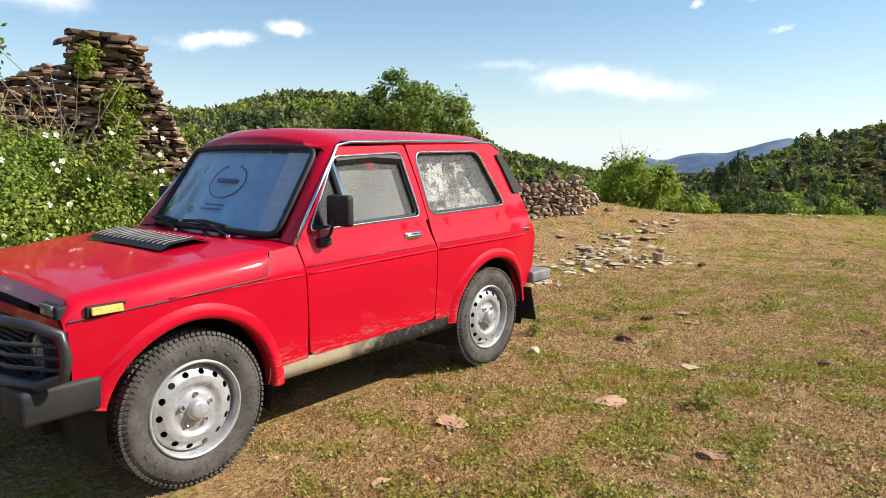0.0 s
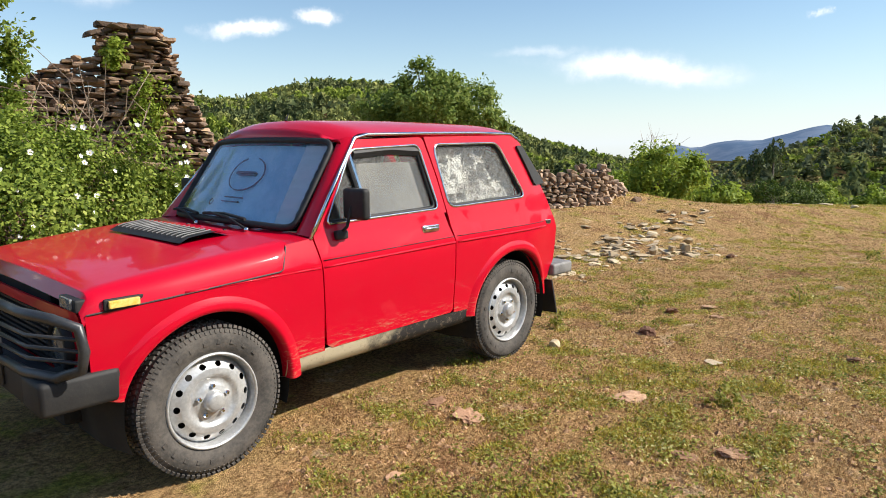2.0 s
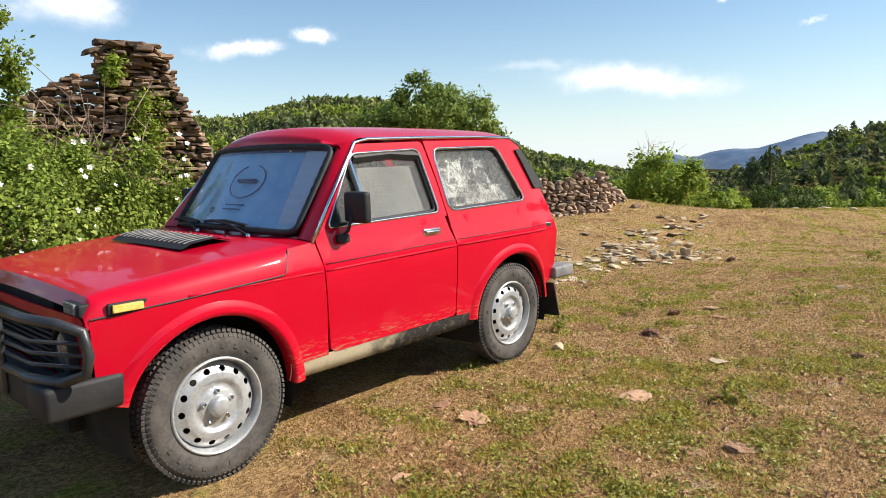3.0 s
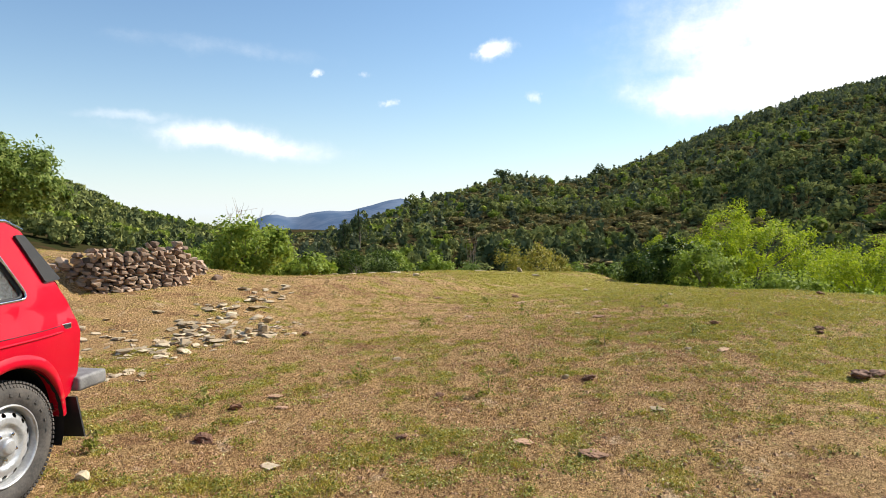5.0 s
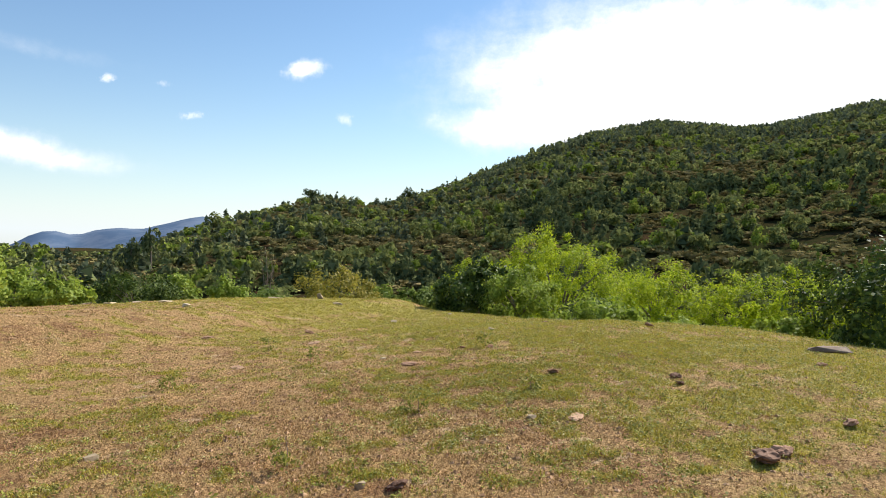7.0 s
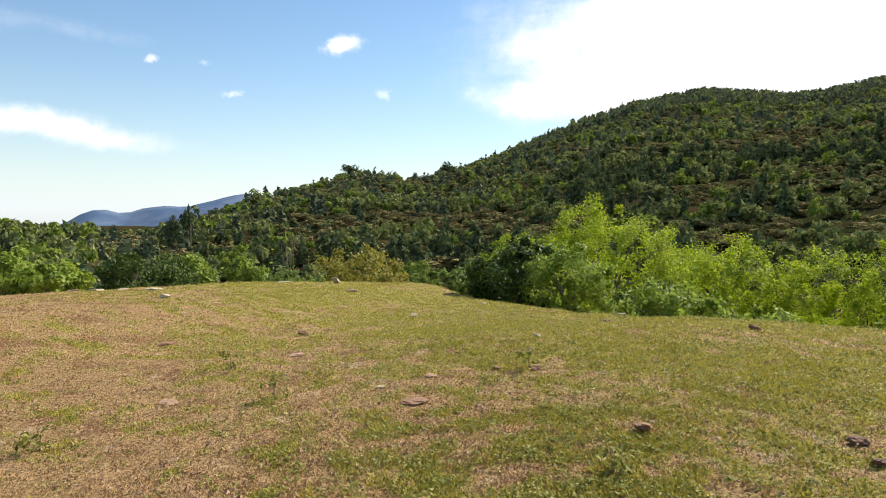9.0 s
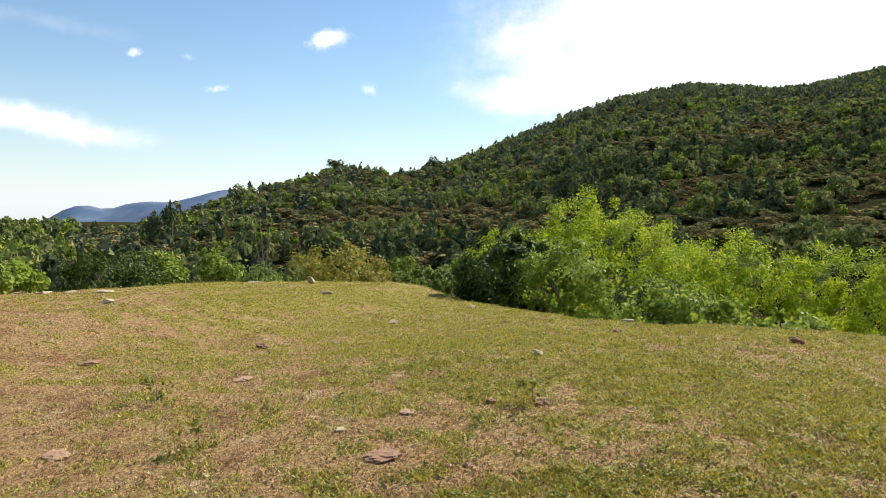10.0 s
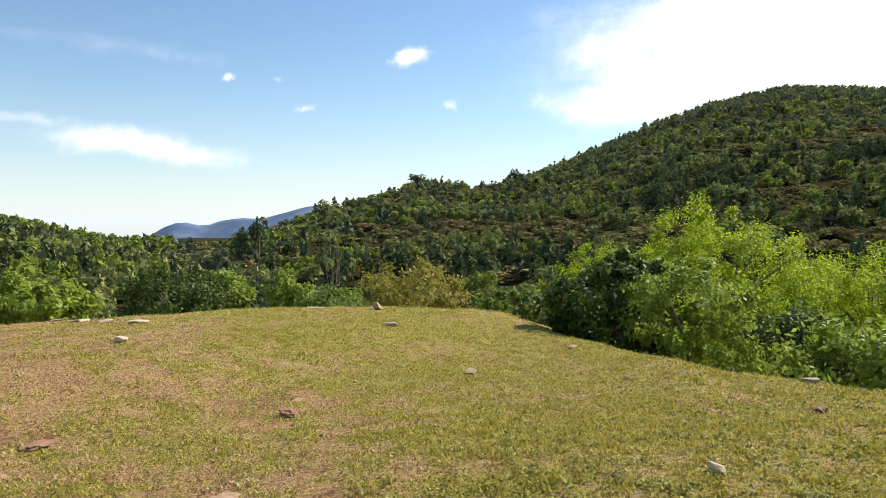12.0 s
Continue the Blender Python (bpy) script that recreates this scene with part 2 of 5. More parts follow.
GROUND = ground_material()
PAINT = paint_material()
GLASS = glass_material("window_glass", (0.86, 0.89, 0.88), 0.06)
SCREEN_GLASS = glass_material("windscreen_glass", (0.90, 0.96, 1.0), 0.04)
SILL = sill_material()
BLACK = simple("black_plastic", (0.009, 0.009, 0.01), (0.022, 0.021, 0.02), 0.66, 9.0)
RUBBER = simple("black_rubber", (0.008, 0.008, 0.009), (0.02, 0.02, 0.02), 0.6, 20.0)
TYRE = simple("dusty_tyre_rubber", (0.045, 0.041, 0.037), (0.115, 0.10, 0.085), 0.85, 7.0, depth=0.004)
STEEL = simple("silver_wheel_paint", (0.42, 0.42, 0.42), (0.60, 0.60, 0.59), 0.36, 9.0, metal=0.45, grain=0.1, depth=0.001)
CHROME = simple("chrome", (0.66, 0.67, 0.69), (0.8, 0.8, 0.8), 0.14, 14.0, metal=1.0, grain=0.05, depth=0.0005)
DARK = simple("dark_underbody", (0.006, 0.006, 0.006), (0.02, 0.017, 0.014), 0.9, 6.0)
BUMPER = simple("weathered_grey_bumper", (0.13, 0.125, 0.12), (0.25, 0.24, 0.225), 0.6, 10.0)
TUBE = simple("satin_black_tube", (0.02, 0.021, 0.023), (0.045, 0.046, 0.048), 0.38, 10.0)
AMBER = simple("amber_lens", (0.72, 0.42, 0.05), (0.9, 0.68, 0.22), 0.2, 30.0, coat=0.6)
LENS = simple("grey_lamp_glass", (0.12, 0.125, 0.12), (0.25, 0.25, 0.24), 0.12, 30.0, coat=1.0)
FOIL = simple("blue_silver_sunshade_foil", (0.30, 0.48, 0.63), (0.54, 0.69, 0.80), 0.4, 5.0, metal=0.1, grain=0.5, depth=0.006)
FOIL_EDGE = simple("silver_bubble_foil", (0.72, 0.74, 0.76), (0.88, 0.89, 0.9), 0.3, 40.0, metal=0.15, grain=1.0, depth=0.006)
PRINT = simple("dark_red_print", (0.06, 0.012, 0.04), (0.12, 0.02, 0.05), 0.6, 30.0)
CURTAIN = simple("crumpled_white_foil", (0.24, 0.21, 0.19), (0.85, 0.80, 0.75), 0.45, 7.0, metal=0.2, grain=1.0, depth=0.03)
TRIM = simple("grey_cabin_trim", (0.16, 0.155, 0.15), (0.27, 0.26, 0.245), 0.8, 8.0)
BLIND = simple("pale_grey_window_blind", (0.135, 0.12, 0.115), (0.22, 0.2, 0.19), 0.75, 4.0)
RUIN_STONE = stone_material("brown_sandstone", (0.12, 0.078, 0.052), (0.44, 0.29, 0.19), (0.42, 0.29, 0.12))
RUBBLE_STONE = stone_material("grey_brown_fieldstone", (0.20, 0.128, 0.082), (0.50, 0.355, 0.24), (0.36, 0.27, 0.17))
PALE_STONE = stone_material("pale_weathered_stone", (0.36, 0.265, 0.155), (0.68, 0.54, 0.35), (0.48, 0.39, 0.25))
CLOD = stone_material("dark_red_dung_and_clods", (0.16, 0.075, 0.04), (0.40, 0.21, 0.115), (0.24, 0.13, 0.07))
CRUMB = stone_material("soil_crumbs_and_pebbles", (0.24, 0.125, 0.055), (0.62, 0.38, 0.2), (0.46, 0.32, 0.17))
CRUST = stone_material("pale_red_earth_crust", (0.30, 0.16, 0.085), (0.62, 0.38, 0.225), (0.46, 0.29, 0.165))
EARTH = simple("packed_earth_core", (0.06, 0.04, 0.026), (0.15, 0.10, 0.06), 0.95, 5.0, depth=0.03)
BARK = simple("grey_bark", (0.10, 0.075, 0.055), (0.22, 0.18, 0.14), 0.9, 14.0, depth=0.01)
TWIG = simple("dry_twig", (0.20, 0.14, 0.10), (0.36, 0.27, 0.20), 0.85, 20.0)
RED_TWIG = simple("reddish_brush", (0.14, 0.075, 0.06), (0.27, 0.17, 0.13), 0.85, 20.0)
PETAL = simple("white_petal", (0.78, 0.77, 0.74), (0.86, 0.85, 0.83), 0.6, 40.0)
STAMEN = simple("yellow_stamen", (0.70, 0.45, 0.05), (0.80, 0.55, 0.10), 0.7, 40.0)
L_ROSE = leafy("rose_leaf", (0.095, 0.14, 0.02), (0.29, 0.365, 0.058), (0.56, 0.59, 0.15), 0.38)
L_TREE = leafy("hedge_tree_leaf", (0.10, 0.155, 0.028), (0.22, 0.29, 0.06), (0.34, 0.39, 0.10), 0.42)
L_BRIGHT = leafy("acacia_leaf", (0.20, 0.29, 0.012), (0.42, 0.50, 0.022), (0.66, 0.68, 0.05), 0.45)
L_LIGHT = leafy("light_green_leaf", (0.17, 0.24, 0.026), (0.31, 0.39, 0.055), (0.45, 0.50, 0.10), 0.42)
L_DARK = leafy("ivy_leaf", (0.04, 0.07, 0.014), (0.10, 0.145, 0.026), (0.22, 0.28, 0.05), 0.25, 0.6, 0.15)
L_GOLD = leafy("golden_shrub_leaf", (0.24, 0.23, 0.03), (0.38, 0.33, 0.06), (0.48, 0.38, 0.09), 0.4)
L_PINE = leafy("pine_wood", (0.07, 0.092, 0.042), (0.15, 0.175, 0.072), (0.245, 0.245, 0.10), 0.15, 0.9, 0.0)
# greens paled and blued to put distance haze into the upper pines
L_HAZY_PINE = leafy("hilltop_pine", (0.085, 0.106, 0.062), (0.17, 0.19, 0.102), (0.26, 0.265, 0.132), 0.16, 0.9, 0.0)
L_OAK = leafy("oak_wood", (0.125, 0.148, 0.05), (0.255, 0.275, 0.09), (0.43, 0.42, 0.15), 0.25, 0.9, 0.0)
L_FRESH = leafy("fresh_wood", (0.14, 0.19, 0.03), (0.26, 0.32, 0.055), (0.39, 0.41, 0.095), 0.25, 0.9, 0.0)
L_LOW = leafy("heath_scrub", (0.15, 0.14, 0.052), (0.26, 0.215, 0.09), (0.38, 0.29, 0.135), 0.18, 0.9, 0.0)
G_GREEN = leafy("turf_blade", (0.27, 0.24, 0.028), (0.52, 0.44, 0.06), (0.70, 0.54, 0.18), 0.35)
G_DRY = leafy("dry_blade", (0.32, 0.18, 0.07), (0.48, 0.30, 0.125), (0.60, 0.42, 0.20), 0.2)
WEED = leafy("grey_green_weed", (0.13, 0.15, 0.026), (0.35, 0.345, 0.06), (0.68, 0.62, 0.30), 0.35)

# ---- mesh helpers ----


def part(name, bm, mat, parent=None, label="", smooth=False):
    """Links a bmesh as one mesh object, under a thing or a part."""
    me = bpy.data.meshes.new(name)
    bm.normal_update()
    bm.to_mesh(me)
    bm.free()
    me.materials.append(mat)
    if smooth:
        me.shade_smooth()
    ob = new(name, me)
    if parent:
        ob.parent = parent
    return tagged(ob, label)


def raw(name, verts, faces_n, mat, parent=None):
    """One object from an array of corners, every faces_n of which make a face of its own."""
    verts = np.ascontiguousarray(verts, dtype=np.float32).reshape(-1, 3)
    n = len(verts)
    me = bpy.data.meshes.new(name)
    me.vertices.add(n)
    me.vertices.foreach_set("co", verts.ravel())
    me.loops.add(n)
    me.loops.foreach_set("vertex_index", np.arange(n, dtype=np.int32))
    me.polygons.add(n // faces_n)
    me.polygons.foreach_set("loop_start", np.arange(0, n, faces_n, dtype=np.int32))
    me.update()
    me.validate()
    me.materials.append(mat)
    ob = new(name, me)
    if parent:
        ob.parent = parent
    return ob


def empty(name, m):
    ob = new(name)
    ob.empty_display_size = 0.2
    ob.matrix_basis = m
    return ob


def tube(bm, pts, radius, closed=False, sides=8):
    """A round bar along the points; radius is one number or one for each point."""
    pts = [Vector(p) for p in pts]
    n = len(pts)
    radii = radius if isinstance(radius, (list, tuple)) else [radius] * n
    rings, prev = [], None
    for i, p in enumerate(pts):
        a = pts[(i - 1) % n] if closed or i else p
        b = pts[(i + 1) % n] if closed or i < n - 1 else p
        d = (b - a).normalized()
        up = prev if prev is not None else (Vector((0, 0, 1)) if abs(d.z) < 0.9 else Vector((1, 0, 0)))
        u = d.cross(up).normalized()
        v = u.cross(d).normalized()
        prev = v
        rings.append([bm.verts.new(p + radii[i] * (math.cos(k) * u + math.sin(k) * v)) for k in (2 * math.pi * j / sides for j in range(sides))])
    for i in range(n if closed else n - 1):
        r, s = rings[i], rings[(i + 1) % n]
        for j in range(sides):
            bm.faces.new((r[j], r[(j + 1) % sides], s[(j + 1) % sides], s[j]))
    if not closed:
        bm.faces.new(rings[0][::-1])
        bm.faces.new(rings[-1])
    return bm


def box(bm, lo, hi, bevel=0.0, segments=2):
    c = [(a + b) / 2 for a, b in zip(lo, hi)]
    s = [abs(b - a) for a, b in zip(lo, hi)]
    made = bmesh.ops.create_cube(bm, size=1, matrix=Matrix.LocRotScale(c, None, s))["verts"]
    if bevel:
        edges = list({e for v in made for e in v.link_edges})
        bmesh.ops.bevel(bm, geom=edges, offset=bevel, segments=segments, affect="EDGES", profile=0.6)
    return bm


def lathe(bm, profile, n=48):
    """Turns a profile of (y, r) round the y axis."""
    rings = [[bm.verts.new((r * math.cos(2 * math.pi * k / n), y, r * math.sin(2 * math.pi * k / n))) for k in range(n)] for y, r in profile]
    for a, b in zip(rings, rings[1:]):
        for k in range(n):
            bm.faces.new((a[k], a[(k + 1) % n], b[(k + 1) % n], b[k]))
    return bm


def sheet(bm, rows):
    """A skin over rows of points of equal length."""
    vs = [[bm.verts.new(p) for p in row] for row in rows]
    for a, b in zip(vs, vs[1:]):
        for i in range(len(a) - 1):
            bm.faces.new((a[i], a[i + 1], b[i + 1], b[i]))
    return bm


def rounded(pts, radius, steps=4):
    """The closed outline with its corners rounded."""
    out = []
    n = len(pts)
    for i in range(n):
        p, a, b = Vector(pts[i]), Vector(pts[i - 1]), Vector(pts[(i + 1) % n])
        r = min(radius, 0.45 * (a - p).length, 0.45 * (b - p).length)
        s, e = p + (a - p).normalized() * r, p + (b - p).normalized() * r
        for k in range(steps + 1):
            f = k / steps
            out.append(tuple((1 - f) ** 2 * s + 2 * f * (1 - f) * p + f * f * e))
    return out


def plate(outline, holes, lift, cut=0.06):
    """A skin inside an outline of (u, v), with holes, cut into a net and lifted into space by lift(u, v)."""
    bm = bmesh.new()
    edges = []
    for loop in [outline, *holes]:
        vs = [bm.verts.new((u, 0, v)) for u, v in loop]
        edges += [bm.edges.new((vs[i], vs[(i + 1) % len(vs)])) for i in range(len(vs))]
    bmesh.ops.triangle_fill(bm, use_beauty=True, use_dissolve=False, edges=edges, normal=(0, -1, 0))
    us, vs_ = [p[0] for p in outline], [p[1] for p in outline]
    for lo, hi, no in ((min(us), max(us), (1, 0, 0)), (min(vs_), max(vs_), (0, 0, 1))):
        k = max(1, int((hi - lo) / cut))
        for i in range(1, k):
            at = lo + (hi - lo) * i / k
            bmesh.ops.bisect_plane(bm, geom=bm.verts[:] + bm.edges[:] + bm.faces[:], plane_co=Vector(no) * at, plane_no=no, dist=1e-5)
    for v in bm.verts:
        v.co = lift(v.co.x, v.co.z)
    bmesh.ops.recalc_face_normals(bm, faces=bm.faces)
    return bm


def thicken(ob, d):
    mod = ob.modifiers.new("thickness", "SOLIDIFY")
    mod.thickness, mod.offset = d, 0
    split = ob.modifiers.new("edges", "EDGE_SPLIT")
    split.split_angle = radians(35)
    return ob


def smoothstep(a, b, v):
    f = min(1.0, max(0.0, (v - a) / (b - a)))
    return f * f * (3 - 2 * f)


def gauss(v):
    return math.exp(-v * v)


# ---- the ground: one sheet from the field to the mountains ----
CX, CY = 5.0, -4.0
# skylines as degrees of azimuth and height above the field
RIGHT_RIDGE = ((-180, 5), (-90, 8), (-60, 10), (-40, 10.0), (-37, 9.5), (-34, 8.9), (-30.5, 8.6), (-28, 9.1), (-24.6, 9.45), (-21.5, 8.9), (-19, 8.5), (-14.5, 6.95), (-12, 6.0), (-8, 4.5), (-4, 3.1), (0, 2.3), (3, 2.75), (5, 2.6), (8, 1.6), (12, 0.4), (18, -1.7), (24, -3.5), (180, -4))
LEFT_RIDGE = ((-180, 4), (-150, -3), (20, -4), (25, -2.4), (29, -1.5), (33, -0.6), (36, 0.2), (39, 1.5), (43, 3.2), (46, 4.1), (49, 4.8), (53, 4.9), (56, 4.3), (59, 3.2), (63, 3.2), (75, 3.6), (120, 5), (180, 4))
MOUNTAIN = ((-40, -1), (5, 0.7), (9, 0.9), (11.7, 1.05), (13.1, 1.3), (15, 0.8), (17.5, 0.1), (19, 0.35), (21.5, -0.4), (23.6, -0.1), (25, -0.6), (26.6, -1.4), (28, -1.9), (33, -2.6), (60, -3))


def curve_at(table, v):
    return float(np.interp(v, [p[0] for p in table], [p[1] for p in table]))


def field_edge(az):
    """Distance from the middle of the field to the brow at which it falls away."""
    return float(np.interp(az, (-180, -120, -75, -45, -35, -25, -18, -13, -8, -3, 5, 35, 46, 60, 180), (16, 12, 7.8, 8.0, 7.5, 7.3, 7.9, 9.2, 11.4, 13.4, 15, 15.5, 17, 60, 60)))


def near_height(x, y):
    h = 0.34 * gauss((x - 8.6) / 6.0) * gauss((y + 7.4) / 3.6)
    h -= 0.06 * max(0.0, x - 10.5) * smoothstep(-9, -3, y) + 0.03 * max(0.0, x - 11.0) * smoothstep(-1, 5, y)
    # the terrace held by the rubble wall, which runs out into a slope beyond its end
    s = (x - 8.9) * 0.825 - (y - 2.8) * 0.566
    q = (x - 8.9) * 0.566 + (y - 2.8) * 0.825
    bank = smoothstep(0.05, 0.45, q) if -1.2 < s < 0.95 else smoothstep(-0.9 - 0.3 * max(0, s - 0.9), 1.4, q)
    h += 0.34 * smoothstep(-2.6, -0.1, q) * smoothstep(4.5, 7.5, x) + 0.52 * bank * smoothstep(3.6, -1.0, s) * smoothstep(0.0, 5.0, x)
    h += 0.35 * smoothstep(3.0, 7.0, y) * smoothstep(8.0, 2.0, x)
    h += 0.05 * noise.noise((x * 0.5, y * 0.5, 3.1)) + 0.022 * noise.noise((x * 2.3, y * 2.3, 7.7)) + 0.014 * noise.noise((x * 7, y * 7, 1.7))
    car = gauss((x - 1.1) / 2.2) * gauss(y / 1.6)
    return h * (1 - 0.85 * car)


def height(x, y):
    dx, dy = x - CX, y - CY
    r, az = math.hypot(dx, dy), math.degrees(math.atan2(dy, dx))
    near = near_height(x, y) if r < 60 else 0.3
    d = max(0.0, r - field_edge(az))
    drop = 0.22 * d * d / (1.0 + d)
    h = near - min(drop, 9.0)
    if r < 30:
        return h
    grow = smoothstep(30, 70, r)
    valley = -9.0
    best = valley - 0.035 * max(0.0, r - 420) + 1.5 * noise.noise((x * 0.02, y * 0.02, 0.4))
    for table, reach, spread in ((RIGHT_RIDGE, float(np.interp(az, (-60, -25, -8, 4, 20), (520, 520, 400, 290, 260))), 45), (LEFT_RIDGE, 330.0, 60)):
        e = curve_at(table, az)
        top = 1.5 + reach * math.tan(radians(e)) + 3.0 * noise.noise((az * 0.25, reach, 5.0))
        if top < valley:
            continue
        if r <= reach:
            f = max(0.0, (r - spread) / (reach - spread))
            v = valley + (top - valley) * (0.75 * f + 0.25 * smoothstep(0, 1, f))
            v += 3.0 * math.sin(math.pi * min(1, f)) * noise.noise((x * 0.012, y * 0.012, 2.0))
        else:
            v = top - 0.22 * (r - reach)
        best = max(best, v)
    if r > 1500:
        e = curve_at(MOUNTAIN, az)
        top = 3600 * math.tan(radians(e)) + 1.5 + 16 * noise.noise((az * 0.6, 1.0, 5.0)) + 9 * noise.noise((az * 1.7, 1.0, 9.0))
        f = smoothstep(2400, 3600, r)
        rough = 90 * (1 - abs(2 * f - 1)) * noise.noise((x * 0.0022, y * 0.0022, 4.0)) if r < 3600 else 0
        foot = valley - 0.035 * (r - 420)
        best = max(best, foot + (top - foot) * f + rough) if r <= 3600 else top - 0.3 * (r - 3600)
    return h + (best - h) * grow


def bareness(x, y):
    """How far turf covers the soil: patchy and trodden by the car, closer towards the brow."""
    g = 0.255 + 0.24 * noise.noise((x * 0.75, y * 0.75, 21.0)) + 0.40 * noise.noise((x * 3.6, y * 3.6, 5.0)) + 0.28 * noise.noise((x * 9, y * 9, 2.0))
    return g + 0.34 * smoothstep(9, 17, 0.8 * x - 1.3 * y)


def build_ground():
    radii = [0.0]
    r = 0.12
    while r < 26:
        radii.append(r)
        r += max(0.12, r * 0.022)
    while r < 4600:
        radii.append(r)
        r *= 1.06
    n = 420
    verts = [(CX, CY, height(CX, CY))]
    for r in radii[1:]:
        for k in range(n):
            a = 2 * math.pi * k / n
            x, y = CX + r * math.cos(a), CY + r * math.sin(a)
            verts.append((x, y, height(x, y)))
    faces = [(0, 1 + k, 1 + (k + 1) % n) for k in range(n)]
    for i in range(len(radii) - 2):
        a, b = 1 + i * n, 1 + (i + 1) * n
        faces += [(a + k, b + k, b + (k + 1) % n, a + (k + 1) % n) for k in range(n)]
    me = bpy.data.meshes.new("ground")
    me.from_pydata(verts, [], faces)
    me.materials.append(GROUND)
    turf = me.attributes.new("turf", "FLOAT", "POINT")
    turf.data.foreach_set("value", [bareness(x, y) if math.hypot(x - CX, y - CY) < 40 else 0.6 for x, y, z in verts])
    me.shade_smooth()
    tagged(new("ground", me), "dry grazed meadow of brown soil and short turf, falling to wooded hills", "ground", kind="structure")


build_ground()

# ---- plants ----
rng = np.random.default_rng(7)


def leaf_quads(centres, size, spread=0.45, outward=None, slim=0.5):
    """Corners of one pointed leaf at every centre, turned at random, faces leaning outwards."""
    n = len(centres)
    nrm = rng.normal(size=(n, 3)) + np.array([0, 0, 0.5])
    if outward is not None:
        nrm = nrm * spread * 2 + outward * 1.2
    nrm /= np.linalg.norm(nrm, axis=1, keepdims=True) + 1e-9
    a = np.cross(nrm, rng.normal(size=(n, 3)))
    a /= np.linalg.norm(a, axis=1, keepdims=True) + 1e-9
    b = np.cross(nrm, a)
    s = (size * rng.uniform(0.6, 1.35, n))[:, None]
    a, b = a * s, b * s * slim
    sag = nrm * s * 0.18
    return np.stack([centres - a, centres + b - sag * 0.2, centres + a - sag, centres - b - sag * 0.2], 1).reshape(-1, 3)


def clumps(n, w, d, h, lumps, tightness=0.2, hollow=0.55, floor=0.05):
    """Leaf centres gathered in lumps inside a rounded crown w wide, d deep and h high that stands on its own bottom."""
    u = rng.normal(size=(lumps, 3))
    u /= np.linalg.norm(u, axis=1, keepdims=True)
    u *= rng.uniform(hollow, 1.0, (lumps, 1)) * rng.uniform(0.82, 1.12, (lumps, 1))
    c = u * np.array([w / 2, d / 2, h / 2]) + np.array([0, 0, h / 2])
    c[:, 2] = np.maximum(c[:, 2], h * floor)
    pick = rng.integers(0, lumps, n)
    rad = rng.uniform(0.6, 1.4, lumps)[pick, None] * tightness * min(w, h)
    off = rng.normal(size=(n, 3)) * 0.55
    p = c[pick] + off * rad
    out = p - np.array([0, 0, h * 0.35])
    out /= np.linalg.norm(out, axis=1, keepdims=True) + 1e-9
    return p, out, c


def limbs(bm, c, base_r, fork):
    """A tapered trunk with limbs that reach into the lumps."""
    top = Vector((0.06 * fork, 0.04 * fork, fork))
    tube(bm, [(0, 0, -0.25), (0.02, 0.01, fork * 0.5), top], [base_r * 1.25, base_r, base_r * 0.8], sides=7)
    for q in c[:: max(1, len(c) // 14)]:
        e = Vector(q)
        m = top.lerp(e, 0.5) + Vector((0, 0, 0.12 * (e - top).length))
        tube(bm, [top * 0.92, m, e], [base_r * 0.55, base_r * 0.3, base_r * 0.1], sides=5)
    return bm


def bush(name, x, y, w, h, leaf, n, size, label, category="bush", depth=None, lumps=40, tight=0.2, trunk=0.0, base=None, lift=0.0, hollow=0.55, slim=0.5, group="", top=None):
    """A shrub or small tree: stem with limbs, and a crown of single leaves."""
    z = height(x, y) if base is None else base
    if top is not None:
        lift += max(0.0, top - z - h)
        h = top - z
    thing = empty(name, pose(x, y, z - 0.02))
    p, out, c = clumps(n, w, depth or w, h - lift, lumps, tight, hollow)
    p[:, 2] += lift
    c[:, 2] += lift
    raw("crown", leaf_quads(p, size, outward=out, slim=slim), 4, leaf, thing)
    part("trunk", limbs(bmesh.new(), c, trunk or 0.02 * h, max(lift + 0.15 * h, 0.2 * h)), BARK, thing, smooth=True)
    return tagged(thing, label, category, group)


def twigs(name, x, y, n, h, w, mat, label, category, r=0.008, base=None):
    z = height(x, y) if base is None else base
    thing = empty(name, pose(x, y, z - 0.02))
    for i in range(n):
        bm = bmesh.new()
        a = random.uniform(0, 6.28)
        lean = random.uniform(0.1, 1.0) * w / 2
        e = Vector((math.cos(a) * lean, math.sin(a) * lean, h * random.uniform(0.6, 1.0)))
        s = Vector((math.cos(a) * lean * 0.25, math.sin(a) * lean * 0.25, -0.05))
        m = s.lerp(e, 0.5) + Vector((random.uniform(-0.1, 0.1) * w, random.uniform(-0.1, 0.1) * w, 0.05 * h))
        tube(bm, [s, m, e], [r * 1.4, r, r * 0.4], sides=4)
        for f in (0.55, 0.7, 0.85):
            q = m.lerp(e, f) if f > 0.6 else s.lerp(m, 0.9)
            t = q + Vector((random.uniform(-0.3, 0.3) * w, random.uniform(-0.3, 0.3) * w, random.uniform(0.05, 0.3) * h))
            tube(bm, [q, t], [r * 0.6, r * 0.25], sides=3)
        part("branch", bm, mat, thing)
    return tagged(thing, label, category)


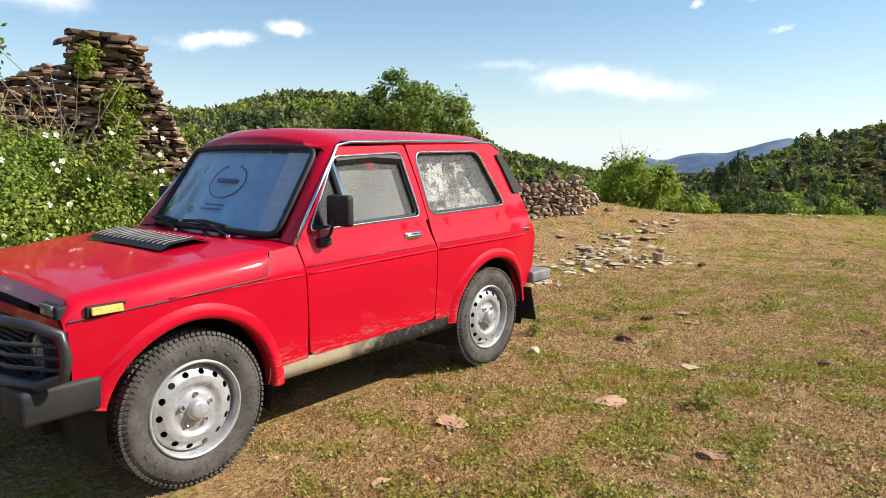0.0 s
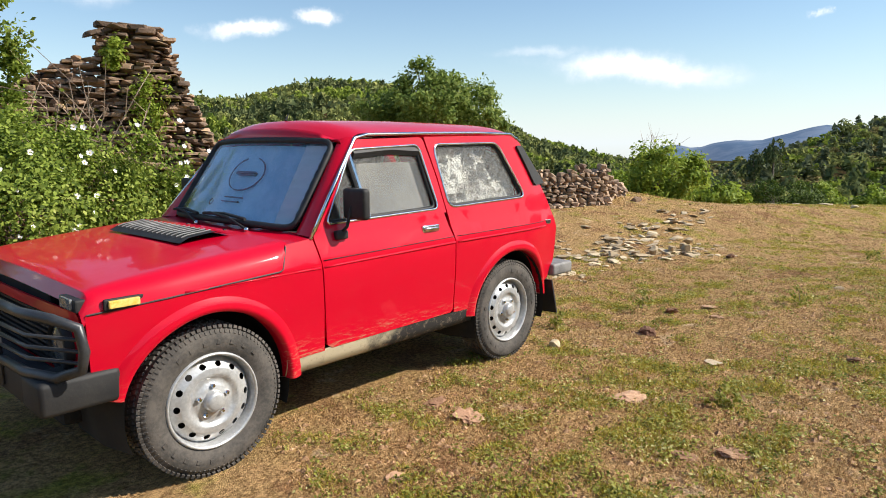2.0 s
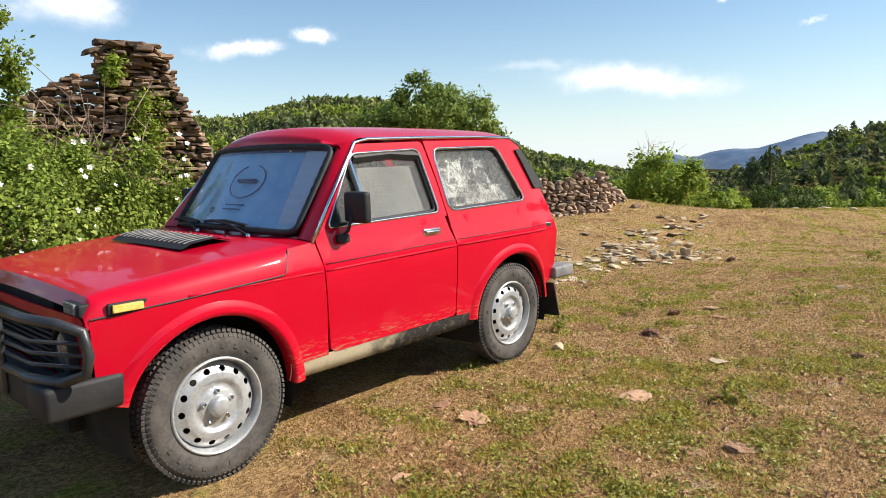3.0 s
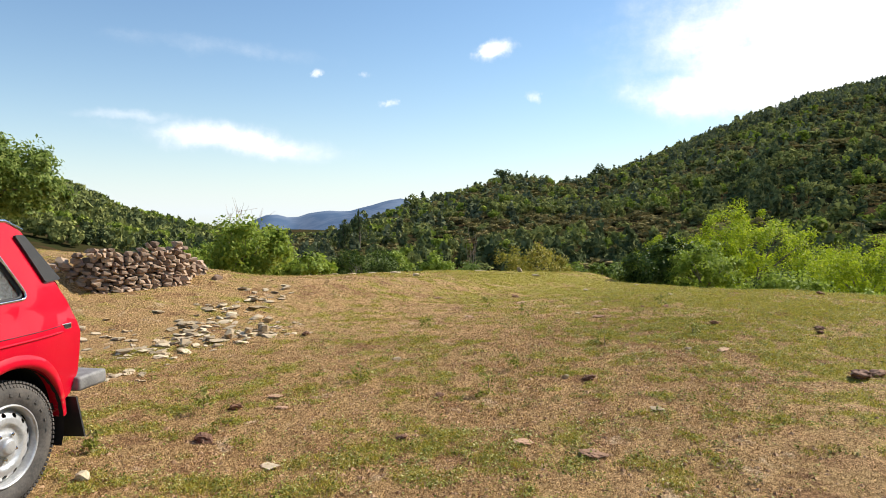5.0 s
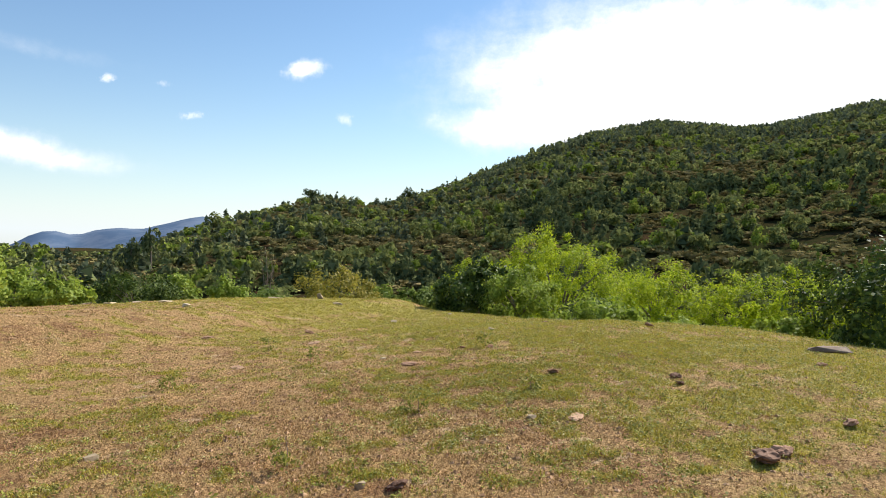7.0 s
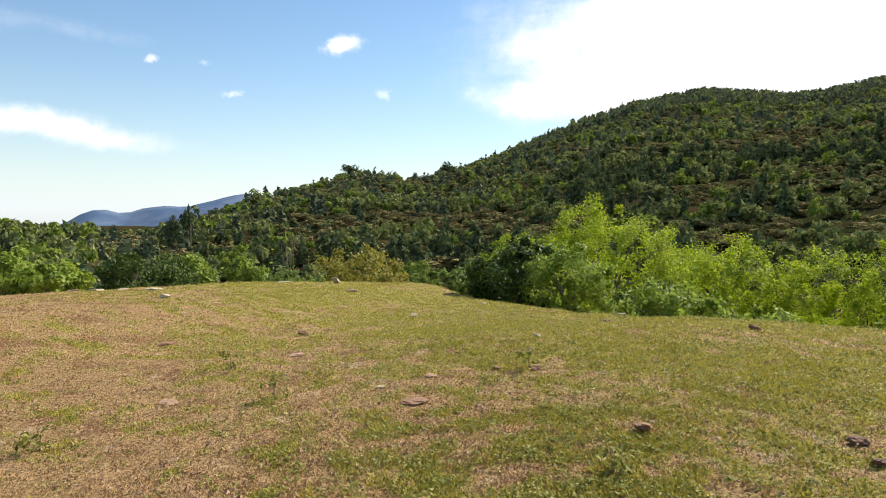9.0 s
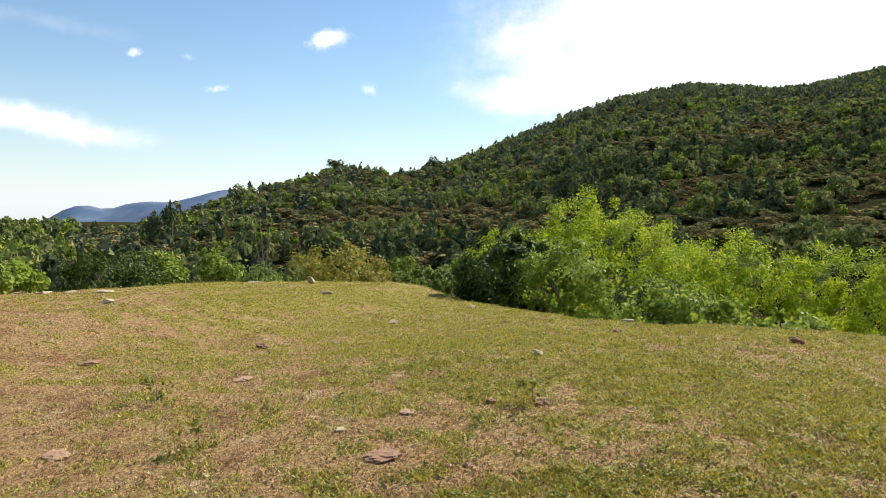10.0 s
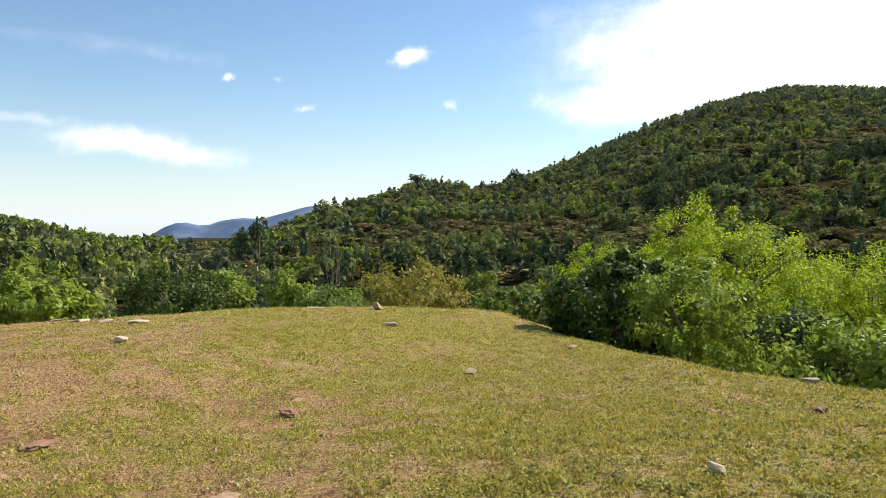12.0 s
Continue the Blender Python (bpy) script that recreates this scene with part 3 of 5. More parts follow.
# hedge tree on the terrace behind the rubble wall
bush("hedge_tree", 12.75, 9.9, 4.1, 2.9, L_TREE, 26000, 0.062, "broad green hedge tree standing on the terrace behind a rubble wall", "tree", lumps=120, tight=0.085, trunk=0.09, lift=0.3, top=3.7)
bush("flowering_shrub", 12.9, 3.0, 1.9, 1.25, L_LIGHT, 6500, 0.05, "pale flowering shrub at the end of a rubble wall", lumps=40, tight=0.15)
bush("shrub", 14.3, 3.4, 1.3, 0.95, L_LIGHT, 3500, 0.05, "light green leafy shrub beside a flowering shrub on the brow")
twigs("bare_shrub", 15.6, 4.6, 9, 1.9, 1.5, TWIG, "thin bare shrub with few leaves beyond the wall", "shrub")
# along the brow of the field
BROW = [
    ("shrub", 22.5, 6.6, 2.6, 2.2, L_LIGHT, 5000, 0.07, "light green leafy shrub below the brow of the meadow", 0.35),
    ("shrub", 19.2, 7.6, 2.4, 2.0, L_LIGHT, 4500, 0.07, "light green leafy shrub below the brow of the meadow", 0.5),
    ("shrub", 24.5, 9.5, 2.8, 2.4, L_TREE, 4500, 0.08, "broad green shrub below the brow of the meadow", 0.4),
    ("shrub", 17.4, 6.2, 1.6, 1.3, L_LIGHT, 3500, 0.06, "light green leafy shrub below the brow of the meadow", 0.2),
    ("shrub", 21.0, 4.6, 1.9, 1.7, L_LIGHT, 4000, 0.07, "light green leafy shrub below the brow of the meadow", 0.2),
    ("bramble_bush", 25.6, 3.9, 3.0, 1.9, L_DARK, 11000, 0.05, "dark green bramble bush below the brow of the meadow", 0.2),
    ("shrub", 27.5, 3.0, 1.5, 2.3, L_LIGHT, 3500, 0.08, "upright light green sapling beside a dark bramble bush", 0.15),
    ("shrub", 28.0, 1.3, 1.5, 1.6, L_LIGHT, 3200, 0.08, "light green leafy shrub below the brow of the meadow", -0.2),
    ("golden_bush", 24.0, -2.9, 2.9, 1.9, L_GOLD, 7500, 0.05, "yellowish green bush below the brow of the meadow", 0.4),
    ("shrub", 23.0, -5.4, 2.2, 1.5, L_TREE, 4500, 0.06, "low green shrub between a golden bush and an ivy thicket", -0.1),
    ("shrub", 26.0, -0.4, 1.8, 1.4, L_TREE, 3500, 0.06, "low green shrub below the brow of the meadow", -0.4),
]
for nm, x, y, w, h, leaf, n, size, label, t in BROW:
    bush(nm, x, y, w, h, leaf, n, size, label, lumps=55, tight=0.12, top=t)
twigs("dead_sapling", 27.0, -0.2, 7, 3.0, 1.2, TWIG, "grey dead sapling with bare branches below the brow", "dead tree", 0.014)
# the thicket at the edge of the field
bush("ivy_thicket", 18.2, -6.75, 2.6, 2.1, L_DARK, 18000, 0.05, "dark ivy-covered thicket at the edge of the meadow", lumps=80, tight=0.10, hollow=0.7, top=0.85)
bush("small_tree", 16.7, -7.45, 2.0, 2.0, L_LIGHT, 8500, 0.04, "small light green tree with a thin stem at the meadow's edge", "tree", lumps=60, tight=0.095, lift=0.2, trunk=0.03, top=0.9)
bush("acacia_tree", 24.0, -10.6, 5.2, 4.4, L_BRIGHT, 40000, 0.046, "bright yellow-green acacia tree behind the thicket", "tree", lumps=210, tight=0.05, lift=0.0, trunk=0.09, slim=0.35, top=2.0)
bush("bramble_bush", 18.6, -9.7, 1.7, 1.35, L_DARK, 7000, 0.05, "dark green bramble bush at the edge of the meadow")
bush("shrub", 14.6, -8.6, 1.8, 0.75, L_LIGHT, 5000, 0.045, "low yellow-green undergrowth at the edge of the meadow")
bush("shrub", 21.5, -12.5, 1.9, 1.3, L_DARK, 4500, 0.06, "dark green shrub under bright acacias")
for x, y, w, h in ((24.5, -14.6, 3.6, 3.0), (23.6, -17.2, 3.4, 3.0), (21.5, -18.6, 3.6, 3.1), (19.0, -19.4, 3.4, 2.9), (16.2, -20.0, 3.6, 3.2), (28.5, -15.5, 4.0, 3.4), (30.0, -9.0, 4.0, 2.9)):
    bush("acacia_tree", x, y, w, h, L_BRIGHT, 14000, 0.05, "bright yellow-green young acacia in a row beyond the meadow", "tree", lumps=120, tight=0.065, lift=0.0, trunk=0.05, slim=0.35, group="row of young acacias", top=random.uniform(0.45, 0.9))
bush("bramble_bush", 10.6, -12.2, 3.2, 1.75, L_DARK, 12000, 0.05, "large dark bramble bush at the edge of the meadow", lumps=60, tight=0.13)
twigs("brush_pile", 15.6, -10.6, 60, 0.42, 1.3, RED_TWIG, "low pile of dry reddish brushwood on the grass", "brush", 0.006)
for x, y in ((13.4, -9.6), (12.0, -10.9), (16.8, -8.2)):
    bush("shrub", x, y, 1.1, 0.45, L_LIGHT, 2200, 0.04, "low yellow-green undergrowth at the edge of the meadow", lumps=20)

# rose thicket beside the car, with its white flowers
ROSE = bush("wild_rose_bush", 0.25, 3.0, 3.7, 1.72, L_ROSE, 70000, 0.021, "wild rose bush with white flowers and arching stems beside the car", depth=2.1, lumps=130, tight=0.11, trunk=0.03, hollow=0.6, slim=0.6)
raw("arching_spray", leaf_quads(*(lambda q: (q[0] * np.array([1, 1, 1]) + np.array([0.1, 0.75, 1.15]), 0.024))(clumps(9000, 0.9, 0.7, 1.7, 50, 0.14)), slim=0.6), 4, L_ROSE, ROSE)


def flower(parent, place, size, facing):
    """Five rounded petals round a yellow centre."""
    q = Vector(facing).to_track_quat("Z", "Y").to_matrix().to_4x4()
    bm = bmesh.new()
    for k in range(5):
        a = 2 * math.pi * k / 5 + random.uniform(-0.15, 0.15)
        pts = [(0.1, 0), (0.55, 0.42), (0.95, 0.33), (1.05, 0), (0.95, -0.33), (0.55, -0.42)]
        vs = [bm.verts.new(q @ Vector((size * (u * math.cos(a) - v * math.sin(a)), size * (u * math.sin(a) + v * math.cos(a)), size * 0.35 * u * u)) + place) for u, v in pts]
        bm.faces.new(vs)
    f = part("flower", bm, PETAL, parent, "white five-petalled rose")
    bm = bmesh.new()
    bmesh.ops.create_icosphere(bm, subdivisions=1, radius=size * 0.2, matrix=Matrix.Translation(place + q.to_3x3() @ Vector((0, 0, size * 0.08))))
    part("flower_centre", bm, STAMEN, f)


for i in range(70):
    u = random.uniform(-1.7, 1.7)
    zz = random.uniform(0.5, 1.7)
    flower(ROSE, Vector((u, -0.95 * math.sqrt(max(0.05, 1 - (u / 2.0) ** 2)) * (0.65 + 0.35 * random.random()) , zz)), random.uniform(0.016, 0.028), (random.uniform(-0.5, 0.5), -1, random.uniform(0, 0.8)))
twigs("dry_bramble_canes", 0.95, 3.9, 22, 2.1, 1.9, TWIG, "dry arching bramble canes against the ruined wall", "bramble", 0.009)


# ---- woods on the slopes ----
def crown_kit(quads, slender, seed):
    """Leaf-mass corners of one far tree of unit height: sprays over the lumps of its crown."""
    r = np.random.default_rng(seed)
    if slender:
        z = np.linspace(0.16, 0.93, 10)
        turn = r.uniform(0, 2 * np.pi, 10)
        c = np.stack([0.16 * (1.05 - z) * np.cos(turn), 0.16 * (1.05 - z) * np.sin(turn), z], 1)
        rad = 0.235 * (1.08 - z) + 0.025
    else:
        c = r.normal(size=(9, 3))
        c = c / np.linalg.norm(c, axis=1, keepdims=True) * np.array([0.27, 0.27, 0.26]) * r.uniform(0.5, 1.1, (9, 1)) + np.array([0, 0, 0.56])
        rad = r.uniform(0.13, 0.235, 9)
    pick = r.choice(len(c), quads, p=rad ** 2 / (rad ** 2).sum())
    way = r.normal(size=(quads, 3)) + np.array([0, 0, 0.25])
    way /= np.linalg.norm(way, axis=1, keepdims=True)
    p = c[pick] + way * (rad[pick] * r.uniform(0.72, 1.12, quads))[:, None]
    nrm = way + r.normal(size=(quads, 3)) * 0.42
    nrm /= np.linalg.norm(nrm, axis=1, keepdims=True)
    u = np.cross(nrm, r.normal(size=(quads, 3)))
    u /= np.linalg.norm(u, axis=1, keepdims=True)
    v = np.cross(nrm, u)
    s = (r.uniform(0.6, 1.35, quads) * math.sqrt(1.05 / quads))[:, None]
    return np.stack([p - u * s - v * s * 0.5, p + v * s, p + u * s - v * s * 0.5], 1)


def plant_wood(name, spots, mat, slender, label):
    """Trees of one kind as one mesh; the near ones have finer sprays."""
    kits = {q: [crown_kit(q, slender, k) for k in range(9)] for q in (36, 104, 420)}
    out = []
    for i, (x, y, h, wide) in enumerate(spots):
        a, far = rng.uniform(0, 6.28), math.hypot(x - CX, y - CY)
        c, s = math.cos(a), math.sin(a)
        k = kits[420 if far < 75 else 104 if far < 180 else 36][i % 9]
        q = np.stack([(k[..., 0] * c - k[..., 1] * s) * h * wide + x, (k[..., 0] * s + k[..., 1] * c) * h * wide + y, k[..., 2] * h + height(x, y) - 0.12 * h], -1)
        out.append(q.reshape(-1, 3))
    tagged(raw(name, np.concatenate(out), 3, mat), label, "woodland", kind="stuff")


def scatter(n, az, rr, power=0.5):
    a = np.radians(rng.uniform(az[0], az[1], n))
    r = (rng.uniform(0, 1, n) ** power) * (rr[1] - rr[0]) + rr[0]
    return CX + r * np.cos(a), CY + r * np.sin(a), r, np.degrees(a)


def grove(x, y, s=0.03, o=0.0):
    return noise.noise((x * s, y * s, 11.0 + o))


spots = {"pine": [], "oak": [], "fresh": [], "low": [], "hazy_pine": []}
X, Y, R, AZ = scatter(13500, (-64, 26), (40, 530), 0.62)
for x, y, r, az in zip(X, Y, R, AZ):
    reach = float(np.interp(az, (-60, -25, -8, 4, 20), (520, 520, 400, 290, 260)))
    if r > reach * 1.02:
        continue
    f = r / reach
    # hedges along the old terraces, heath between them
    g = grove(x, y) + 0.4 * grove(x, y, 0.1, 3) + 0.34 * math.sin(height(x, y) * 0.95 + 2.5 * grove(x, y, 0.012, 7))
    h = random.uniform(2.2, 5.2)
    if f < 0.42:
        if g > -0.28:
            if random.random() < 0.05:
                g, h = 1.0, random.uniform(4.0, 5.5)
            spots["pine" if g > 0.30 else "fresh" if random.random() < 0.3 else "oak"].append((x, y, h * (1.1 if g > 0.30 else 0.85), random.uniform(0.8, 1.15)))
        else:
            spots["low"].append((x, y, random.uniform(1.0, 2.2), random.uniform(1.6, 2.8)))
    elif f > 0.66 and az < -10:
        spots["hazy_pine" if random.random() < 0.8 else "oak"].append((x, y, random.uniform(3.0, 5.6), random.uniform(0.75, 1.0)))
    # darker pines among the oaks stand in for the shaded sides of crowns
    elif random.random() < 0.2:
        spots["hazy_pine"].append((x, y, random.uniform(2.8, 5.5), random.uniform(0.8, 1.2)))
    else:
        if g > -0.10:
            spots["oak" if random.random() < 0.72 else "fresh"].append((x, y, h * 0.8, random.uniform(0.95, 1.3)))
        else:
            spots["low"].append((x, y, random.uniform(1.0, 2.2), random.uniform(1.6, 2.8)))
# low scrub over the whole open slope
X, Y, R, AZ = scatter(6500, (-64, 26), (34, 500), 0.6)
for x, y, r, az in zip(X, Y, R, AZ):
    if r < 1.0 * float(np.interp(az, (-60, -25, -8, 4, 20), (500, 500, 390, 280, 250))):
        spots["low" if random.random() < 0.45 else "oak" if random.random() < 0.6 else "pine"].append((x, y, random.uniform(0.9, 2.2), random.uniform(1.5, 2.6)))
X, Y, R, AZ = scatter(6300, (24, 100), (36, 345), 0.62)
for x, y, r, az in zip(X, Y, R, AZ):
    g = grove(x, y)
    if az > 34 and r < 120:
        continue
    if random.random() < 0.05:
        spots["pine"].append((x, y, random.uniform(4.5, 7.0), random.uniform(0.7, 0.9)))
        continue
    spots["pine" if g > 0.25 else "oak" if g > -0.18 else "fresh"].append((x, y, random.uniform(2.6, 5.2), random.uniform(0.75, 1.05)))
X, Y, R, AZ = scatter(800, (100, 296), (70, 400), 0.6)
for x, y in zip(X, Y):
    spots["oak"].append((x, y, random.uniform(4, 8), random.uniform(0.9, 1.2)))
plant_wood("pine_wood", spots["pine"], L_PINE, True, "dark green pine wood on the lower slopes")
plant_wood("hilltop_pine_wood", spots["hazy_pine"], L_HAZY_PINE, True, "dense dark pine wood on the upper hillside, with haze in its colour")
plant_wood("oak_wood", spots["oak"], L_OAK, False, "mixed green oak wood on the hillside")
plant_wood("young_wood", spots["fresh"], L_FRESH, False, "lighter green young trees on the hillside")
plant_wood("heath_scrub", spots["low"], L_LOW, False, "brownish heath scrub on the open slope")
# trees that stand out on the skyline
for (az, r, h, w, leaf) in ((4.3, 290, 9.5, 0.75, L_PINE), (-3.8, 300, 9, 0.6, L_PINE), (0.5, 291, 6.5, 0.6, L_OAK), (1.6, 291, 6, 0.5, L_OAK), (17.2, 130, 9, 0.45, L_PINE), (18.6, 132, 8, 0.4, L_PINE), (12.2, 240, 9, 0.7, L_OAK)):
    x, y = CX + r * math.cos(radians(az)), CY + r * math.sin(radians(az))
    tree = empty("skyline_tree", pose(x, y, height(x, y) - 0.3))
    raw("crown", (crown_kit(420, False, 40 + int(r)) * np.array([h * w * 1.5, h * w * 1.5, h])), 3, leaf, tree)
    part("trunk", tube(bmesh.new(), [(0, 0, -0.5), (0.1, 0, h * 0.4), (0, 0.1, h * 0.8)], [0.25, 0.18, 0.06]), BARK, tree)
    tagged(tree, "single dark tree standing out on the ridge line", "tree")

# ---- the car: nose towards -x, front axle over the origin ----
CAR = tagged(empty("offroad_car", pose(0, 0, -0.015)), "red three-door offroad car with muddy sills parked on the meadow", "car")


def side_y(x, z):
    """Half width of the body at a place of its flank."""
    if z < 0.88:
        w = 0.795 + 0.030 * smoothstep(0.42, 0.86, z)
    elif z < 1.05:
        w = 0.825 - 0.045 * smoothstep(0.88, 1.05, z)
    else:
        w = 0.78 - 0.125 * (z - 1.05) / 0.45
    w += 0.006 * gauss((z - 0.885) / 0.018)
    w -= 0.035 * smoothstep(-0.15, -0.58, x) + 0.05 * smoothstep(2.35, 2.8, x)
    return w


def arch(cx, cz, r, a0, a1, n=22):
    return [(cx + r * math.cos(radians(a0 + (a1 - a0) * k / n)), cz + r * math.sin(radians(a0 + (a1 - a0) * k / n))) for k in range(n + 1)]


DOOR_WINDOW = rounded([(0.662, 1.072), (0.912, 1.415), (1.43, 1.435), (1.505, 1.09)], 0.04)
QUARTER_WINDOW = rounded([(1.555, 1.437), (2.19, 1.445), (2.395, 1.105), (1.60, 1.09)], 0.06)
FENDER = [(-0.49, 0.50), (-0.505, 0.832), (-0.2, 0.852), (0.355, 0.884), (0.405, 1.0), (0.565, 1.015), (0.591, 0.86), (0.608, 0.64), (0.614, 0.435), (0.40, 0.43)] + arch(0.0, 0.36, 0.395, 8, 164) + [(-0.40, 0.47)]
DOOR = [(0.575, 1.022), (0.965, 1.462)] + rounded([(1.0, 1.466), (1.475, 1.475), (1.535, 1.25), (1.566, 1.05)], 0.03)[5:] + [(1.588, 0.9), (1.598, 0.68), (1.598, 0.47), (1.58, 0.45), (0.66, 0.44), (0.63, 0.46), (0.615, 0.64), (0.598, 0.86)]
QUARTER = [(1.492, 1.477), (2.36, 1.49), (2.46, 1.44), (2.60, 1.25), (2.735, 1.03), (2.775, 0.86), (2.765, 0.62), (2.70, 0.50), (2.595, 0.455)] + arch(2.2, 0.36, 0.40, 12, 170) + [(1.80, 0.44), (1.608, 0.445), (1.608, 0.68), (1.598, 0.9), (1.577, 1.05), (1.545, 1.26)]


def flank(s):
    """One flank of the body; s is -1 for the side with the front lamps at its left end, 1 for the other."""
    lift = lambda u, v: Vector((u, s * side_y(u, v), v))
    thicken(part("front_wing", plate(FENDER, [], lift), PAINT, CAR, smooth=True), 0.012)
    door = thicken(part("door", plate(DOOR, [DOOR_WINDOW], lift), PAINT, CAR, smooth=True), 0.014)
    thicken(part("rear_wing", plate(QUARTER, [QUARTER_WINDOW], lift), PAINT, CAR, smooth=True), 0.012)
    inner = lambda d: (lambda u, v: Vector((u, s * (side_y(u, v) - d), v)))
    thicken(part("side_window", plate(rounded([(0.652, 1.065), (0.907, 1.425), (1.44, 1.445), (1.515, 1.08)], 0.04), [], inner(0.022), 0.3), GLASS, door), 0.004)
    thicken(part("quarter_window", plate(rounded([(1.545, 1.445), (2.195, 1.455), (2.405, 1.095), (1.59, 1.08)], 0.06), [], inner(0.018), 0.3), GLASS, CAR), 0.004)
    for ring, parent, nm in ((DOOR_WINDOW, door, "chrome_trim"), (QUARTER_WINDOW, CAR, "chrome_trim")):
        part(nm, tube(bmesh.new(), [lift(u, v) + Vector((0, s * 0.006, 0)) for u, v in ring], 0.0075, True, 6), CHROME, parent, smooth=True)
        c = Vector((sum(p[0] for p in ring) / len(ring), sum(p[1] for p in ring) / len(ring)))
        small = [tuple(c + (Vector(p) - c) * 0.965) for p in ring]
        part("rubber_seal", tube(bmesh.new(), [inner(0.012)(u, v) for u, v in small], 0.011, True, 6), RUBBER, parent, smooth=True)
    # quarter-light post and its stay
    part("vent_post", tube(bmesh.new(), [inner(0.006)(0.905, 1.405), inner(0.004)(0.965, 1.085)], 0.011, sides=6), CHROME, door)
    part("vent_seal", tube(bmesh.new(), [inner(0.008)(0.885, 1.39), inner(0.008)(0.945, 1.085)], 0.012, sides=6), RUBBER, door)
    # added black rod in place of the shade above the lowered window
    part("window_shade_rod", tube(bmesh.new(), [inner(0.02)(0.93, 1.395), inner(0.02)(1.20, 1.412), inner(0.02)(1.45, 1.40)], 0.03, sides=6), RUBBER, door)
    # handle: a pull in a chromed dish
    hy = side_y(1.41, 0.985)
    bm = box(bmesh.new(), (1.335, s * (hy - 0.004), 0.965), (1.475, s * (hy + 0.016), 1.008), 0.008)
    box(bm, (1.35, s * (hy + 0.012), 0.975), (1.46, s * (hy + 0.03), 0.995), 0.006)
    part("door_handle", bm, CHROME, door, "chrome pull handle", smooth=True)
    # black strip set slightly proud of the door below the pull
    box(bmd := bmesh.new(), (1.36, s * (hy - 0.002), 0.948), (1.45, s * (hy + 0.004), 0.964), 0.004)
    part("handle_strip", bmd, RUBBER, door)
    # mirror on a stalk
    my = side_y(0.70, 1.03)
    bm = box(bmesh.new(), (0.70, s * (my - 0.01), 0.995), (0.775, s * (my + 0.04), 1.04), 0.01)
    mirror = part("wing_mirror", bm, BLACK, CAR, "square black mirror on a bent stalk", smooth=True)
    part("stalk", tube(bmesh.new(), [(0.74, s * (my + 0.025), 1.03), (0.755, s * (my + 0.05), 1.06), (0.785, s * (my + 0.07), 1.2)], 0.009), BLACK, mirror, smooth=True)
    bm = box(bmesh.new(), (0.77, s * (my - 0.005), 1.095), (0.82, s * (my + 0.165), 1.255), 0.024, 4)
    part("shell", bm, BLACK, mirror, smooth=True)
    box(bmg := bmesh.new(), (0.815, s * (my + 0.01), 1.107), (0.823, s * (my + 0.15), 1.243))
    part("glass", bmg, CHROME, mirror)
    # flared lips of the wheel arches
    for cx, a0, a1, rr in ((0.0, -2, 166, 0.405), (2.2, 4, 176, 0.412)):
        rows = []
        for u, v in arch(cx, 0.36, 1.0, a0, a1, 36):
            du, dv = u - cx, v - 0.36
            rows.append([Vector((cx + du * q, s * (side_y(cx + du * q, 0.36 + dv * q) + o), 0.36 + dv * q)) for q, o in ((rr + 0.06, 0.004), (rr + 0.04, 0.016), (rr + 0.012, 0.026), (rr - 0.006, 0.022), (rr - 0.012, 0.0), (rr - 0.012, -0.05))])
        part("wheel_arch_flare", sheet(bmesh.new(), rows), PAINT, CAR, smooth=True)
        rows = [[Vector((cx + (u - cx) * q, s * y, 0.36 + (v - 0.36) * q)) for q, y in ((0.395, 0.80), (0.43, 0.60), (0.43, 0.32), (0.1, 0.32))] for u, v in arch(cx, 0.36, 1.0, -20, 200, 24)]
        part("wheel_well", sheet(bmesh.new(), rows), DARK, CAR, smooth=True)
    # pressed lines along the flank, the upper one drawn as a thin black bead
    for z0, z1, z2, r, mt in ((0.905, 0.922, 0.925, 0.0022, RUBBER),):
        out = Vector((0, s * 0.0065, 0))
        for d, rr, m2 in ((0.0, r, mt), (-0.034, 0.007, PAINT)):
            run = lambda a, b, za, zb: [lift(x, za + (zb - za) * (x - a) / (b - a) + d) + out * (1.0 if m2 is mt else 0.35) for x in np.linspace(a, b, 14)]
            part("pressed_line", tube(bmesh.new(), run(0.604, 1.588, z0, z1), rr, sides=6), m2, door, smooth=True)
            part("pressed_line", tube(bmesh.new(), run(1.612, 2.6, z1, z2), rr, sides=6), m2, CAR, smooth=True)
        part("bonnet_shut_line", tube(bmesh.new(), [lift(u, v) + out * 0.9 for u, v in ((-0.50, 0.834), (-0.2, 0.854), (0.1, 0.872), (0.345, 0.886), (0.362, 0.895), (0.405, 0.995))], 0.0045, sides=5), RUBBER, CAR)
        part("pressed_line", tube(bmesh.new(), [lift(x, 0.866 + 0.008 * x) + out * 0.35 for x in np.linspace(-0.12, 0.58, 12)], 0.007, sides=6), PAINT, CAR, smooth=True)
    # sill
    rows = [[(x, s * 0.80, 0.445), (x, s * 0.795, 0.40), (x, s * 0.775, 0.35), (x, s * 0.70, 0.33), (x, s * 0.45, 0.33)] for x in np.linspace(0.385, 1.80, 16)]
    part("sill", sheet(bmesh.new(), rows), SILL, CAR, "scraped and mud-caked sill, cream at its front", smooth=True)
    # rain gutter and pillar trim
    gl = [(0.555, 1.012), (0.76, 1.25), (0.955, 1.470), (1.05, 1.488), (1.5, 1.497), (2.0, 1.503), (2.36, 1.498), (2.47, 1.45)]
